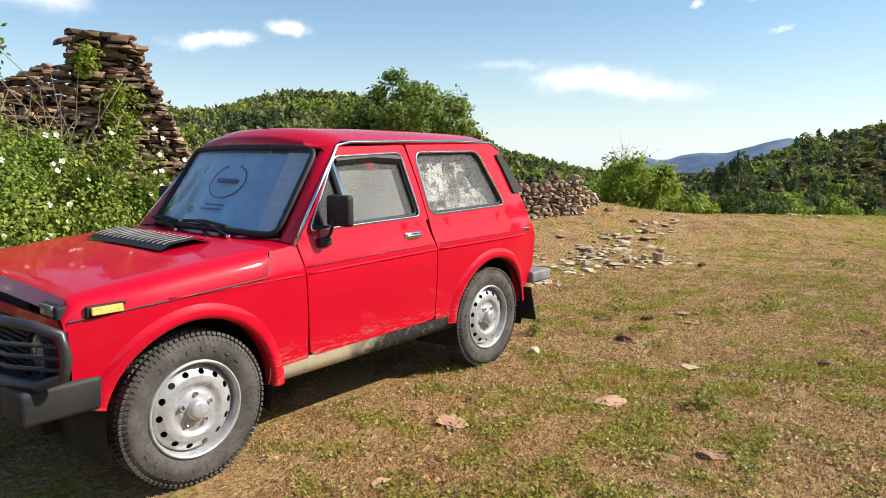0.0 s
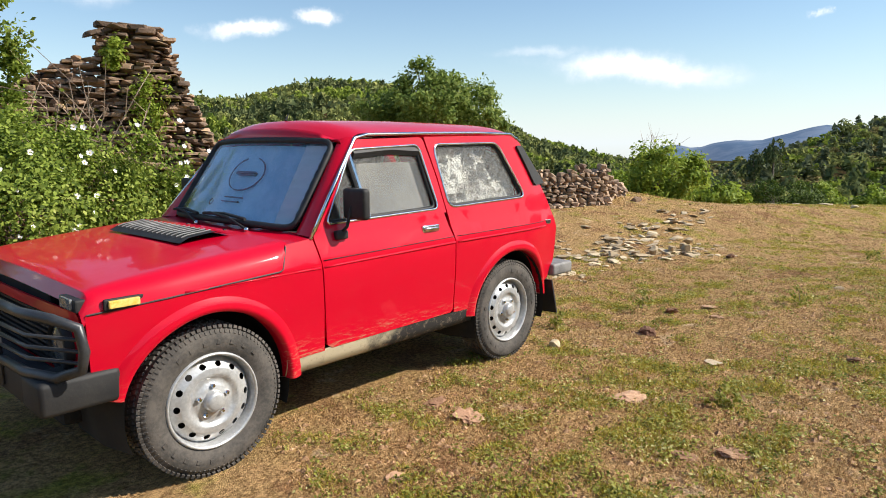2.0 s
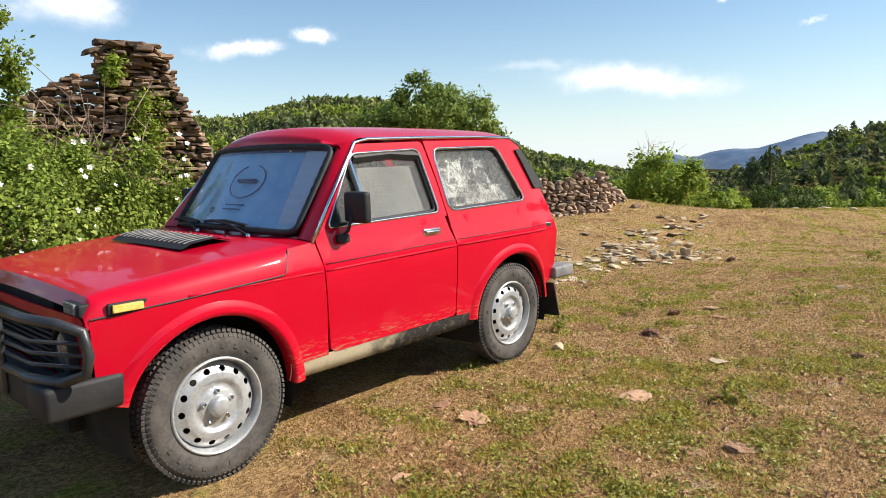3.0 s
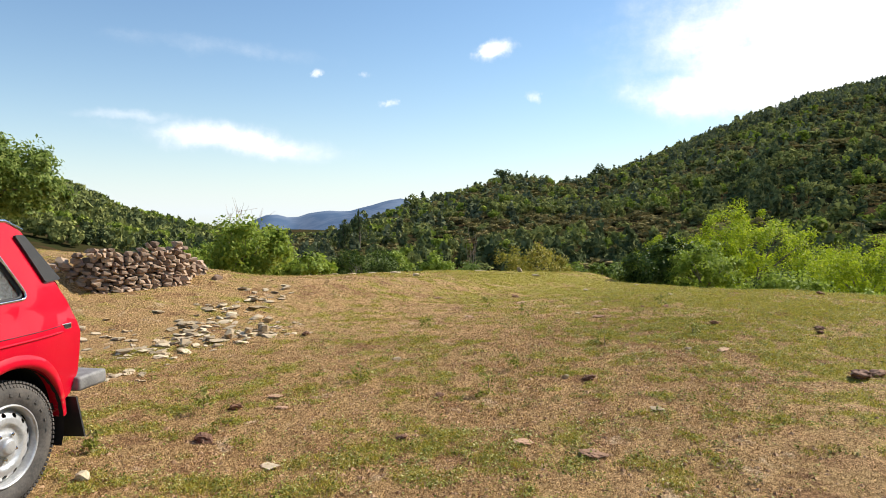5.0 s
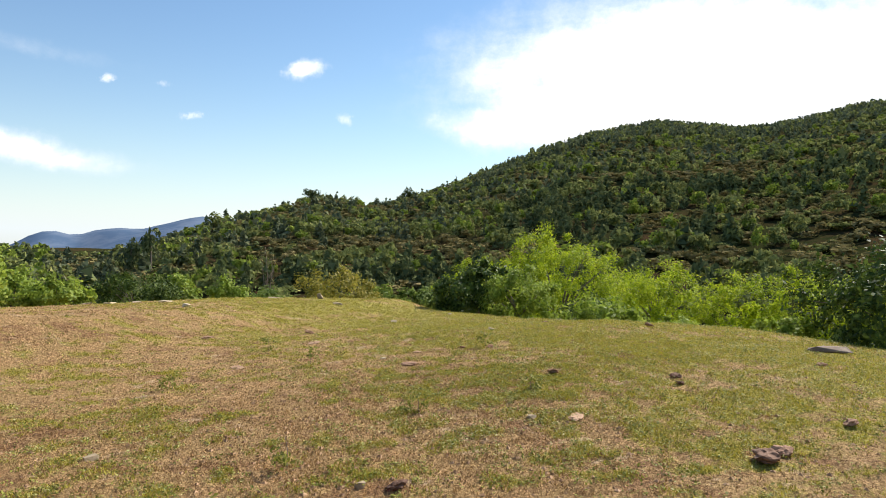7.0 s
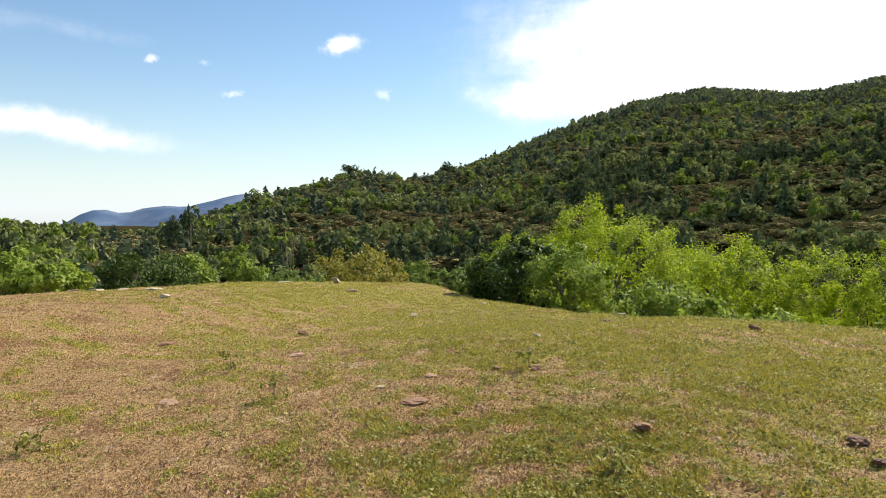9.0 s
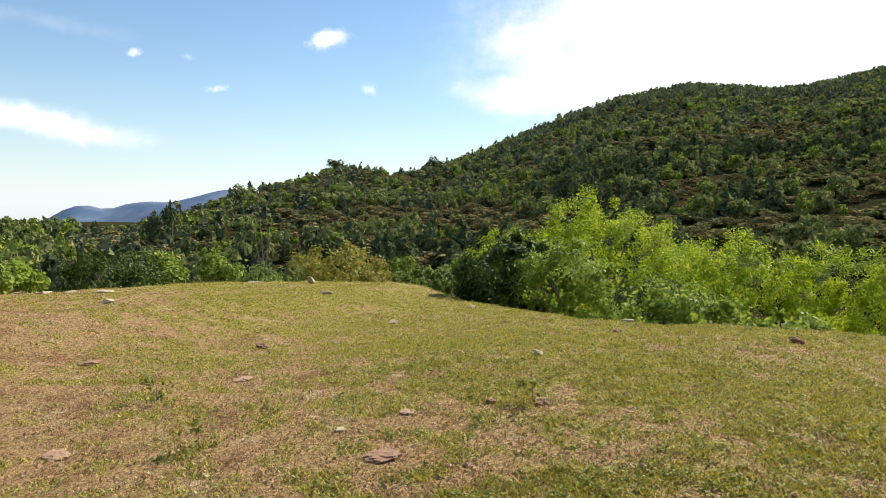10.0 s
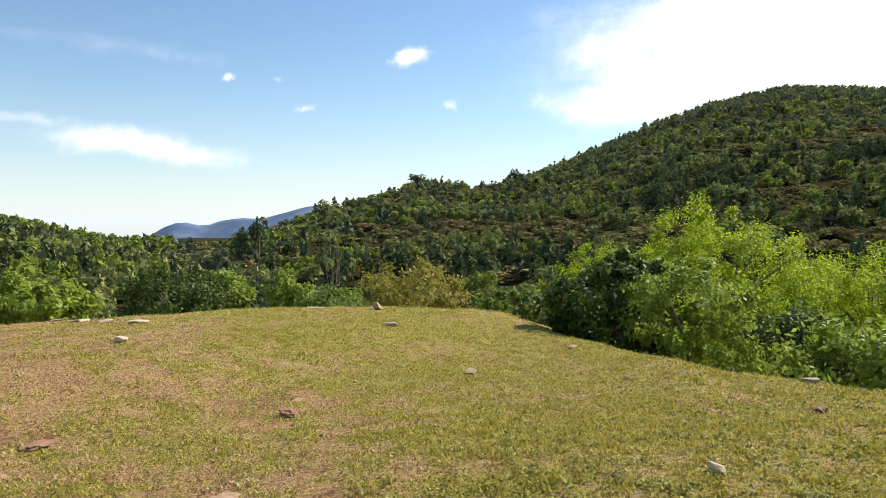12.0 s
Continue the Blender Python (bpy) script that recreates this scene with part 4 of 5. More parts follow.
    part("rain_gutter", tube(bmesh.new(), [Vector((u, s * (side_y(u, v) + 0.006), v)) for u, v in gl], 0.0095, sides=6), CHROME, CAR, smooth=True)
    # vent panel on the rear pillar
    vent = rounded([(2.385, 1.425), (2.455, 1.425), (2.695, 1.175), (2.545, 1.17)], 0.02)
    thicken(part("pillar_vent", plate(vent, [], lambda u, v: Vector((u, s * (side_y(u, v) + 0.012), v)), 0.08), BLACK, CAR, "black slatted vent on the rear pillar", smooth=True), 0.02)
    # badge
    by = side_y(2.65, 0.915)
    badge = part("badge", box(bmesh.new(), (2.605, s * (by - 0.004), 0.898), (2.69, s * (by + 0.008), 0.932), 0.004), CHROME, CAR, "small chromed badge")
    part("badge_mark", box(bmesh.new(), (2.628, s * (by + 0.006), 0.905), (2.682, s * (by + 0.0105), 0.925)), BLACK, badge)
    # side lamp
    ly = side_y(-0.375, 0.838)
    lamp = part("side_lamp", box(bmesh.new(), (-0.44, s * (ly - 0.004), 0.843), (-0.285, s * (ly + 0.012), 0.888), 0.006), BLACK, CAR, "amber side lamp in a dark holder")
    part("lamp_lens", box(bmesh.new(), (-0.425, s * (ly + 0.006), 0.85), (-0.305, s * (ly + 0.024), 0.881), 0.005), AMBER, lamp)
    # mud flap behind the rear wheel
    bm = plate([(2.66, 0.47), (2.74, 0.48), (2.755, 0.235), (2.655, 0.225)], [], lambda u, v: Vector((2.70 + 0.08 * (0.48 - v), s * (0.60 + 2.4 * (u - 2.655)), v)), 0.2)
    thicken(part("mud_flap", bm, BLACK, CAR, "dusty black mud flap"), 0.012)


flank(-1)
flank(1)


def skin(name, us, vs, f, mat, label="", smooth=True, thick=0.0):
    ob = part(name, sheet(bmesh.new(), [[f(u, v) for v in vs] for u in us]), mat, CAR, label, smooth)
    return thicken(ob, thick) if thick else ob


def roof_at(u, v):
    """u runs from front to back, v across from -1 to 1."""
    x = 0.885 + 1.60 * u + 0.06 * (1 - v * v) * (-1 if u < 0.5 else 1) * abs(2 * u - 1) ** 2
    edge = side_y(x, 1.497)
    crown = 0.075 * (1 - abs(v) ** 2.6)
    return Vector((x, v * edge, 1.492 + 0.012 * math.sin(math.pi * u) + crown - 0.055 * max(0, 1 - u / 0.09) ** 2 - 0.07 * max(0, (u - 0.93) / 0.07) ** 2))


skin("roof", np.linspace(0, 1, 30), np.linspace(-1, 1, 25), roof_at, PAINT)


def screen_at(u, v, out=0.0):
    """The windscreen's plane: u from foot to top, v across."""
    bow = 0.075 * (1 - v * v)
    w = 0.655 - 0.035 * u
    return Vector((0.575 + 0.325 * u - bow - out * 0.8, v * w, 1.025 + 0.44 * u + out * 0.55 + 0.012 * (1 - v * v)))


def screen_ring(inset, out):
    ring = rounded([(inset, -1 + inset), (inset, 1 - inset), (1 - inset, 1 - inset), (1 - inset, -1 + inset)], 0.12)
    dense = []
    for i in range(len(ring)):
        a, b = ring[i], ring[(i + 1) % len(ring)]
        k = max(1, int(math.hypot(b[0] - a[0], b[1] - a[1]) / 0.15))
        dense += [(a[0] + (b[0] - a[0]) * j / k, a[1] + (b[1] - a[1]) * j / k) for j in range(k)]
    return [screen_at(u, v, out) for u, v in dense]


skin("windscreen", np.linspace(0.05, 0.96, 12), np.linspace(-0.96, 0.96, 20), lambda u, v: screen_at(u, v, 0.004), SCREEN_GLASS, thick=0.005)
part("windscreen_seal", tube(bmesh.new(), screen_ring(0.04, 0.006), 0.017, True, 7), RUBBER, CAR, smooth=True)
for s in (-1, 1):
    rows = []
    for k in range(12):
        u = k / 11
        a = screen_at(u, s * 0.985, 0.0)
        z = 1.02 + 0.455 * u
        xg = 0.558 + 0.40 * u
        b = Vector((xg, s * (side_y(xg, z) + 0.002), z))
        rows.append([a, a.lerp(b, 0.4) + Vector((-0.012, s * 0.012, 0.004)), b])
    part("windscreen_pillar", sheet(bmesh.new(), rows), PAINT, CAR, smooth=True)
part("screen_header", sheet(bmesh.new(), [[screen_at(0.965, v, 0.004), screen_at(0.99, v, 0.012), roof_at(0.0, v * 0.985) + Vector((0, 0, 0.001)), roof_at(0.012, v * 0.985) + Vector((0, 0, 0.002))] for v in np.linspace(-1, 1, 25)]), PAINT, CAR, smooth=True)
# sunshade behind the glass: blue side, a crumpled silver strip along one edge, and its print
shade = skin("sunshade", np.linspace(0.07, 0.93, 14), np.linspace(-0.78, 0.93, 30), lambda u, v: screen_at(u, v, -0.022) + Vector((0.005 * math.sin(9 * v + 2 * u), 0, 0)), FOIL, "blue reflective sunshade with a faded red print")
rows = [[screen_at(u, v, -0.012) + Vector((0.002 * math.sin(60 * u + 9 * v), 0, 0)) for v in np.linspace(-0.88, -0.70 + 0.06 * u, 6)] for u in np.linspace(0.07, 0.93, 40)]
part("sunshade_edge", sheet(bmesh.new(), rows), FOIL_EDGE, shade, "silver bubbled edge")
ring = [screen_at(0.58 + 0.19 * math.cos(a), -0.02 + 0.26 * math.sin(a), -0.009) for a in np.linspace(0.4, 6.0, 40)]
part("printed_oval", tube(bmesh.new(), ring, 0.004, sides=4), PRINT, shade)
for a, b, u, r in ((-0.17, 0.13, 0.585, 0.013), (-0.16, 0.14, 0.31, 0.004), (-0.13, 0.16, 0.26, 0.004)):
    part("printed_bar", tube(bmesh.new(), [screen_at(u, v, -0.009) for v in np.linspace(a, b, 8)], r, sides=4), PRINT, shade)
part("printed_mark", tube(bmesh.new(), [screen_at(0.24 + 0.03 * math.cos(a), 0.34 + 0.03 * math.sin(a), -0.009) for a in np.linspace(0, 5.5, 12)], 0.003, sides=4), PRINT, shade)


def bonnet_at(u, v):
    """u from nose to cowl; v across, folding down over the shoulders."""
    x = -0.515 + 0.935 * u
    a = abs(v)
    seam = float(np.interp(x, (-0.515, -0.2, 0.355, 0.42), (0.836, 0.856, 0.888, 0.99)))
    flat = 0.905 + 0.105 * u ** 0.8 + 0.018 * (1 - a * a)
    f = max(0.0, (a - 0.86) / 0.14)
    y = 0.735 * min(a, 0.86) / 0.86 + (side_y(x, seam) + 0.002 - 0.735) * math.sin(f * math.pi / 2)
    z = flat - (flat - seam) * (1 - math.cos(f * math.pi / 2)) - 0.05 * max(0.0, 1 - u / 0.05) ** 2
    return Vector((x, math.copysign(y, v), z))


skin("bonnet", np.linspace(0, 1, 30), np.linspace(-1, 1, 61), bonnet_at, PAINT, thick=0.008)
skin("cowl", np.linspace(0, 1, 5), np.linspace(-1, 1, 15), lambda u, v: Vector((0.405 + 0.20 * u - 0.05 * (1 - v * v) * u, v * 0.79, 1.0 + 0.022 * u + 0.015 * (1 - v * v))), PAINT)
# black louvred vent on the bonnet
vent_bm = sheet(bmesh.new(), [[Vector((0.08, y, 1.008)), Vector((0.13, y, 1.032)), Vector((0.27, y, 1.048)), Vector((0.345, y, 1.026))] for y in np.linspace(-0.40, 0.42, 12)])
vent = part("bonnet_vent", vent_bm, BLACK, CAR, "black louvred vent across the bonnet", smooth=True)
for k in range(15):
    y = -0.36 + 0.74 * k / 14
    part("louvre", tube(bmesh.new(), [(0.11, y, 1.030), (0.14, y, 1.039), (0.265, y, 1.052)], 0.004, sides=4), BUMPER, vent)
for y0 in (-0.08, 0.42):
    arm = part("wiper", tube(bmesh.new(), [screen_at(-0.04, y0 / 0.65 - 0.38, 0.03), screen_at(0.045, y0 / 0.65 - 0.1, 0.045), screen_at(0.075, y0 / 0.65 + 0.22, 0.04)], 0.007, sides=6), BLACK, CAR, "black wiper with a pale pivot")
    part("blade", tube(bmesh.new(), [screen_at(0.06, y0 / 0.65 - 0.30, 0.028), screen_at(0.09, y0 / 0.65 + 0.02, 0.03), screen_at(0.07, y0 / 0.65 + 0.36, 0.028)], 0.009, sides=5), RUBBER, arm)
    bmesh.ops.create_uvsphere(bmp := bmesh.new(), u_segments=10, v_segments=8, radius=0.014, matrix=Matrix.Translation(screen_at(-0.045, y0 / 0.65 - 0.39, 0.03)))
    part("pivot", bmp, CHROME, arm, smooth=True)
for y0 in (-0.25, 0.15):
    part("washer_nozzle", box(bmesh.new(), (0.40, y0, 1.02), (0.42, y0 + 0.015, 1.035), 0.003), BLACK, CAR)
part("aerial", tube(bmesh.new(), [(0.99, -0.02, 1.55), (0.975, -0.02, 1.575), (0.995, -0.02, 1.605)], [0.012, 0.008, 0.004], sides=6), BLACK, CAR)
# nose
thicken(part("nose_panel", plate(rounded([(-0.755, 0.47), (-0.755, 0.835), (0.755, 0.835), (0.755, 0.47)], 0.05), [rounded([(-0.48, 0.56), (-0.48, 0.79), (0.48, 0.79), (0.48, 0.56)], 0.02)], lambda u, v: Vector((-0.505 - 0.02 * (1 - (u / 0.76) ** 2), u, v))), PAINT, CAR, smooth=True), 0.012)
part("grille_backing", box(bmesh.new(), (-0.48, -0.5, 0.54), (-0.45, 0.5, 0.80)), DARK, CAR)
for k in range(9):
    z = 0.575 + 0.2 * k / 8
    part("grille_slat", box(bmesh.new(), (-0.522, -0.47, z - 0.006), (-0.495, 0.47, z + 0.006), 0.002), BLACK, CAR)
for s in (-1, 1):
    bm = lathe(bmesh.new(), [(0.0, 0.11), (-0.03, 0.108), (-0.035, 0.092), (-0.02, 0.09)], 28)
    bmesh.ops.rotate(bm, verts=bm.verts, matrix=Matrix.Rotation(radians(-90), 3, "Z"))
    bmesh.ops.translate(bm, verts=bm.verts, vec=(-0.515, s * 0.585, 0.68))
    head = part("headlight", bm, BLACK, CAR, "round headlight in a dark ring", smooth=True)
    bm = bmesh.new()
    bmesh.ops.create_uvsphere(bm, u_segments=24, v_segments=12, radius=0.095)
    bmesh.ops.scale(bm, verts=bm.verts, vec=(0.32, 1, 1))
    bmesh.ops.translate(bm, verts=bm.verts, vec=(-0.522, s * 0.585, 0.68))
    part("lens", bm, LENS, head, smooth=True)
    lamp = part("front_indicator", box(bmesh.new(), (-0.528, s * 0.60, 0.842), (-0.455, s * 0.772, 0.893), 0.008), BLACK, CAR, "dark indicator lamp above the headlight")
    part("indicator_lens", box(bmesh.new(), (-0.538, s * 0.635, 0.852), (-0.526, s * 0.745, 0.895), 0.004), LENS, lamp)
# bumpers
for x0, x1, nm in ((-0.68, -0.56, "front_bumper"), (2.86, 2.985, "rear_bumper")):
    bumper = part(nm, box(bmesh.new(), (x0, -0.60, 0.475), (x1, 0.60, 0.60), 0.015), BUMPER if "rear" in nm else BLACK, CAR, "grey steel bumper with black ends" if "rear" in nm else "black bumper", smooth=True)
    for s in (-1, 1):
        lo, hi = (x0 - 0.005, min(s * 0.585, s * 0.80), 0.47 if x0 < 0 else 0.50), (x1 + (0.17 if x0 < 0 else 0.0), max(s * 0.585, s * 0.80), 0.605 if x0 < 0 else 0.59)
        if x0 > 0:
            lo = (x0 - 0.13, lo[1], lo[2])
        part("bumper_end", box(bmesh.new(), lo, hi, 0.02), BLACK if x0 < 0 else BUMPER, bumper, smooth=True)
# bull bar: a plate each side of the middle and a looped rail with four rods to each lamp
bar = part("bull_bar", box(bmesh.new(), (-0.70, -0.36, 0.50), (-0.675, -0.27, 0.92), 0.012), TUBE, CAR, "black tubular bull bar over the lamps", smooth=True)
part("bar_plate", box(bmesh.new(), (-0.70, 0.27, 0.50), (-0.675, 0.36, 0.92), 0.012), TUBE, bar)
for s in (-1, 1):
    loop = [(-0.68, s * 0.33, 0.85), (-0.67, s * 0.62, 0.85), (-0.62, s * 0.80, 0.845), (-0.555, s * 0.87, 0.81), (-0.545, s * 0.88, 0.72), (-0.555, s * 0.87, 0.65), (-0.62, s * 0.80, 0.62), (-0.67, s * 0.62, 0.615), (-0.68, s * 0.33, 0.615)]
    part("bar_loop", tube(bmesh.new(), loop, 0.021, sides=10), TUBE, bar, smooth=True)
    for z in (0.675, 0.72, 0.765):
        part("bar_rod", tube(bmesh.new(), [(-0.68, s * 0.33, z), (-0.665, s * 0.64, z), (-0.555, s * 0.87, z)], 0.008, sides=6), TUBE, bar, smooth=True)
part("bar_rail", tube(bmesh.new(), [(-0.705, -0.3, 0.85), (-0.72, 0, 0.86), (-0.705, 0.3, 0.85)], 0.02), TUBE, bar, smooth=True)
# tail, floor and cabin
skin("tailgate", np.linspace(0, 1, 10), np.linspace(-1, 1, 13), lambda u, v: Vector((float(np.interp(u, (0, 0.45, 0.7, 1), (2.755, 2.765, 2.72, 2.475))) - 0.03 * v * v, v * side_y(2.7, 0.5 + 0.97 * u) * 0.985, 0.5 + 0.97 * u)), PAINT)
part("underbody", box(bmesh.new(), (-0.5, -0.42, 0.27), (2.70, 0.42, 0.46), 0.03), DARK, CAR)
part("engine_bay", box(bmesh.new(), (-0.50, -0.40, 0.40), (0.50, 0.40, 0.88), 0.02), DARK, CAR)
part("cabin_floor", box(bmesh.new(), (0.45, -0.74, 0.43), (2.70, 0.74, 0.47)), DARK, CAR)
part("headlining", sheet(bmesh.new(), [[(x, y, 1.468) for y in (-0.62, 0, 0.62)] for x in (0.95, 1.6, 2.4)]), TRIM, CAR)
for s in (-1, 1):
    seat = part("front_seat", box(bmesh.new(), (0.95, s * 0.36 - 0.24, 0.55), (1.42, s * 0.36 + 0.24, 0.75), 0.06), TRIM, CAR, smooth=True)
    part("backrest", box(bmesh.new(), (1.36, s * 0.36 - 0.24, 0.72), (1.5, s * 0.36 + 0.24, 1.22), 0.05), TRIM, seat, smooth=True)
    part("window_blind", sheet(bmesh.new(), [[(x, s * (side_y(x, z) - 0.05 - 0.006 * math.sin(14 * x)), z) for z in np.linspace(1.05, 1.345, 6)] for x in np.linspace(0.985, 1.50, 16)]), BLIND, CAR, "pale grey blind behind the side window", smooth=True)
    rows = []
    for x in np.linspace(1.58, 2.36, 46):
        rows.append([(x, s * (side_y(x, z) - 0.05 - 0.10 * abs(noise.noise((x * 8, z * 8, 2.0 + s))) - 0.05 * abs(noise.noise((x * 19, z * 19, 5.0)))), z) for z in np.linspace(1.06, 1.455 - 0.10 * smoothstep(2.0, 2.36, x), 30)])
    part("foil_blind", sheet(bmesh.new(), rows), CURTAIN, CAR, "crumpled pale foil behind the quarter window")
part("dashboard", box(bmesh.new(), (0.58, -0.66, 0.80), (0.80, 0.66, 1.0), 0.04), DARK, CAR, smooth=True)


# the glasshouse stands a little taller than its plan
for ob in CAR.children_recursive:
    if ob.type == "MESH" and ob.name.split(".")[0] not in ("wing_mirror", "stalk", "shell", "glass"):
        for v in ob.data.vertices:
            if v.co.z > 1.04:
                v.co.z = 1.04 + (v.co.z - 1.04) * 1.085


# wheels
def build_wheel():
    w = empty("wheel", Matrix())
    w.parent = CAR
    tyre_prof = [(0.07, 0.215), (0.083, 0.235), (0.092, 0.27), (0.088, 0.305), (0.075, 0.328), (0.05, 0.336), (0, 0.338), (-0.05, 0.336), (-0.075, 0.328), (-0.088, 0.305), (-0.092, 0.27), (-0.083, 0.235), (-0.07, 0.215)]
    tyre = part("tyre", lathe(bmesh.new(), tyre_prof, 72), TYRE, w, "dusty black tyre with a blocky tread", smooth=True)
    bm = bmesh.new()
    for k in range(84):
        a = 2 * math.pi * k / 84
        for row, (yc, wy, r) in enumerate(((-0.064, 0.034, 0.333), (-0.022, 0.032, 0.339), (0.022, 0.032, 0.339), (0.064, 0.034, 0.333))):
            aa = a + (0.024 if row % 2 else 0)
            m = Matrix.Rotation(-aa, 4, "Y") @ Matrix.Translation((r, yc, 0)) @ Matrix.Rotation(radians(18 if row in (1, 2) else -8), 4, "X") @ Matrix.Rotation(radians(0 if row in (1, 2) else (22 if yc < 0 else -22)), 4, "Z") @ Matrix.Diagonal((0.014, wy, 0.0165, 1))
            bmesh.ops.create_cube(bm, size=1, matrix=m)
    tagged(part("tread", bm, TYRE, tyre), kind="stuff")
    bm = bmesh.new()
    for k in range(84):
        a = 2 * math.pi * k / 84
        m = Matrix.Rotation(-a, 4, "Y") @ Matrix.Translation((0.318, -0.0815, 0)) @ Matrix.Rotation(radians(36), 4, "Z") @ Matrix.Diagonal((0.02, 0.004, 0.008, 1))
        bmesh.ops.create_cube(bm, size=1, matrix=m)
    tagged(part("shoulder_tread", bm, TYRE, tyre), kind="stuff")
    for r0, n in ((0.272, 26),):
        bm = bmesh.new()
        for k in list(range(3, 10)) + list(range(15, 21)):
            a = 2 * math.pi * k / n
            bmesh.ops.create_cube(bm, size=1, matrix=Matrix.Rotation(-a, 4, "Y") @ Matrix.Translation((r0, -0.0925, 0)) @ Matrix.Diagonal((0.018, 0.003, 0.02, 1)))
        tagged(part("sidewall_moulding", bm, TYRE, tyre), kind="stuff")
    rim = part("rim", lathe(bmesh.new(), [(-0.07, 0.222), (-0.082, 0.218), (-0.084, 0.211), (-0.072, 0.205), (-0.05, 0.2), (-0.012, 0.196), (0.03, 0.195), (0.06, 0.205)], 64), STEEL, w, smooth=True)
    depth = lambda r: float(np.interp(r, (0.0, 0.045, 0.075, 0.085, 0.105, 0.118, 0.15, 0.165, 0.185, 0.196, 0.2), (-0.075, -0.072, -0.066, -0.058, -0.058, -0.074, -0.07, -0.062, -0.05, -0.03, -0.022)))
    outer = [(0.199 * math.cos(a), 0.199 * math.sin(a)) for a in np.linspace(0, 2 * math.pi, 65)[:-1]]
    holes = []
    for k in range(14):
        a = 2 * math.pi * k / 14
        cx, cz = 0.166 * math.cos(a), 0.166 * math.sin(a)
        holes.append([(cx + 0.0125 * math.cos(b) * math.cos(a) - 0.0155 * math.sin(b) * math.sin(a), cz + 0.0125 * math.cos(b) * math.sin(a) + 0.0155 * math.sin(b) * math.cos(a)) for b in np.linspace(0, 2 * math.pi, 13)[:-1]])
    dish = plate(outer, holes, lambda u, v: Vector((u, depth(math.hypot(u, v)), v)), 0.012)
    part("dish", dish, STEEL, rim, smooth=True)
    bmb = lathe(bmesh.new(), [(-0.01, 0.0), (-0.01, 0.2)], 32)
    part("brake_drum", bmb, DARK, w)
    part("hub_cap", lathe(bmesh.new(), [(-0.07, 0.05), (-0.088, 0.047), (-0.10, 0.040), (-0.104, 0.030), (-0.104, 0.0)], 28), STEEL, rim, smooth=True)
    for k in range(5):
        a = 2 * math.pi * k / 5 + 0.3
        bm = lathe(bmesh.new(), [(-0.05, 0.013), (-0.076, 0.012), (-0.082, 0.007), (-0.082, 0.0)], 6)
        bmesh.ops.translate(bm, verts=bm.verts, vec=(0.07 * math.cos(a), 0, 0.07 * math.sin(a)))
        part("wheel_nut", bm, CHROME, rim)
    return w


for ob in CAR.children_recursive:
    if ob.name.split('.')[0] in ('side_window', 'quarter_window', 'windscreen'):
        ob.visible_shadow = False
first = build_wheel()
first.matrix_basis = pose(0, -0.715, 0.345)
copy_thing(first, pose(2.2, -0.70, 0.345, 0, 40, 0))
copy_thing(first, pose(0, 0.715, 0.345, 0, 0, 180))
copy_thing(first, pose(2.2, 0.70, 0.345, 0, 0, 180))

# ---- stones ----
def stone_mesh(seed, chip=0.16):
    """A roughly squared stone of unit size with worn edges."""
    r = random.Random(seed)
    bm = bmesh.new()
    bmesh.ops.create_cube(bm, size=1)
    for v in bm.verts:
        v.co += Vector((r.uniform(-chip, chip), r.uniform(-chip, chip), r.uniform(-chip, chip))) * 0.7
    bmesh.ops.bevel(bm, geom=bm.edges[:], offset=0.11, segments=1, affect="EDGES")
    for v in bm.verts:
        v.co += Vector((r.uniform(-1, 1), r.uniform(-1, 1), r.uniform(-1, 1))) * 0.035
    me = bpy.data.meshes.new("stone")
    bm.to_mesh(me)
    bm.free()
    return me


def rock_mesh(seed, points=15):
    """A faceted field stone of unit size: the hull of points strewn over a rounded block."""
    r = random.Random(seed)
    bm = bmesh.new()
    for _ in range(points):
        d = Vector((r.gauss(0, 1), r.gauss(0, 1), r.gauss(0, 1))).normalized()
        bm.verts.new(Vector((math.copysign(abs(d.x) ** 0.7, d.x), math.copysign(abs(d.y) ** 0.7, d.y), math.copysign(abs(d.z) ** 0.55, d.z))) * 0.5 * r.uniform(0.85, 1.0))
    hull = bmesh.ops.convex_hull(bm, input=bm.verts)
    bmesh.ops.delete(bm, geom=[g for g in hull["geom_interior"] if isinstance(g, bmesh.types.BMVert)], context="VERTS")
    me = bpy.data.meshes.new("stone")
    bm.to_mesh(me)
    bm.free()
    return me


def clod_mesh(seed):
    """A crumbly lump with a flat spread foot."""
    bm = bmesh.new()
    bmesh.ops.create_icosphere(bm, subdivisions=3, radius=0.5)
    for v in bm.verts:
        n = noise.noise(v.co * 3.1 + Vector((seed, 0, 0))) + 0.9 * noise.noise(v.co * 8 + Vector((0, seed, 0)))
        v.co *= 1 + 0.42 * n
        v.co.z *= 0.8
    me = bpy.data.meshes.new("clod")
    bm.to_mesh(me)
    bm.free()
    return me


def kit(mat, n, seed, maker):
    out = []
    for k in range(n):
        me = maker(seed + k)
        me.materials.append(mat)
        out.append(me)
    return out


RUIN_ROCKS = kit(RUIN_STONE, 8, 150, rock_mesh)
RUIN_KIT, RUBBLE_KIT, PALE_KIT, CLOD_KIT = kit(RUIN_STONE, 12, 100, stone_mesh), kit(RUBBLE_STONE, 12, 200, rock_mesh), kit(PALE_STONE, 12, 300, rock_mesh), kit(CLOD, 8, 400, clod_mesh)


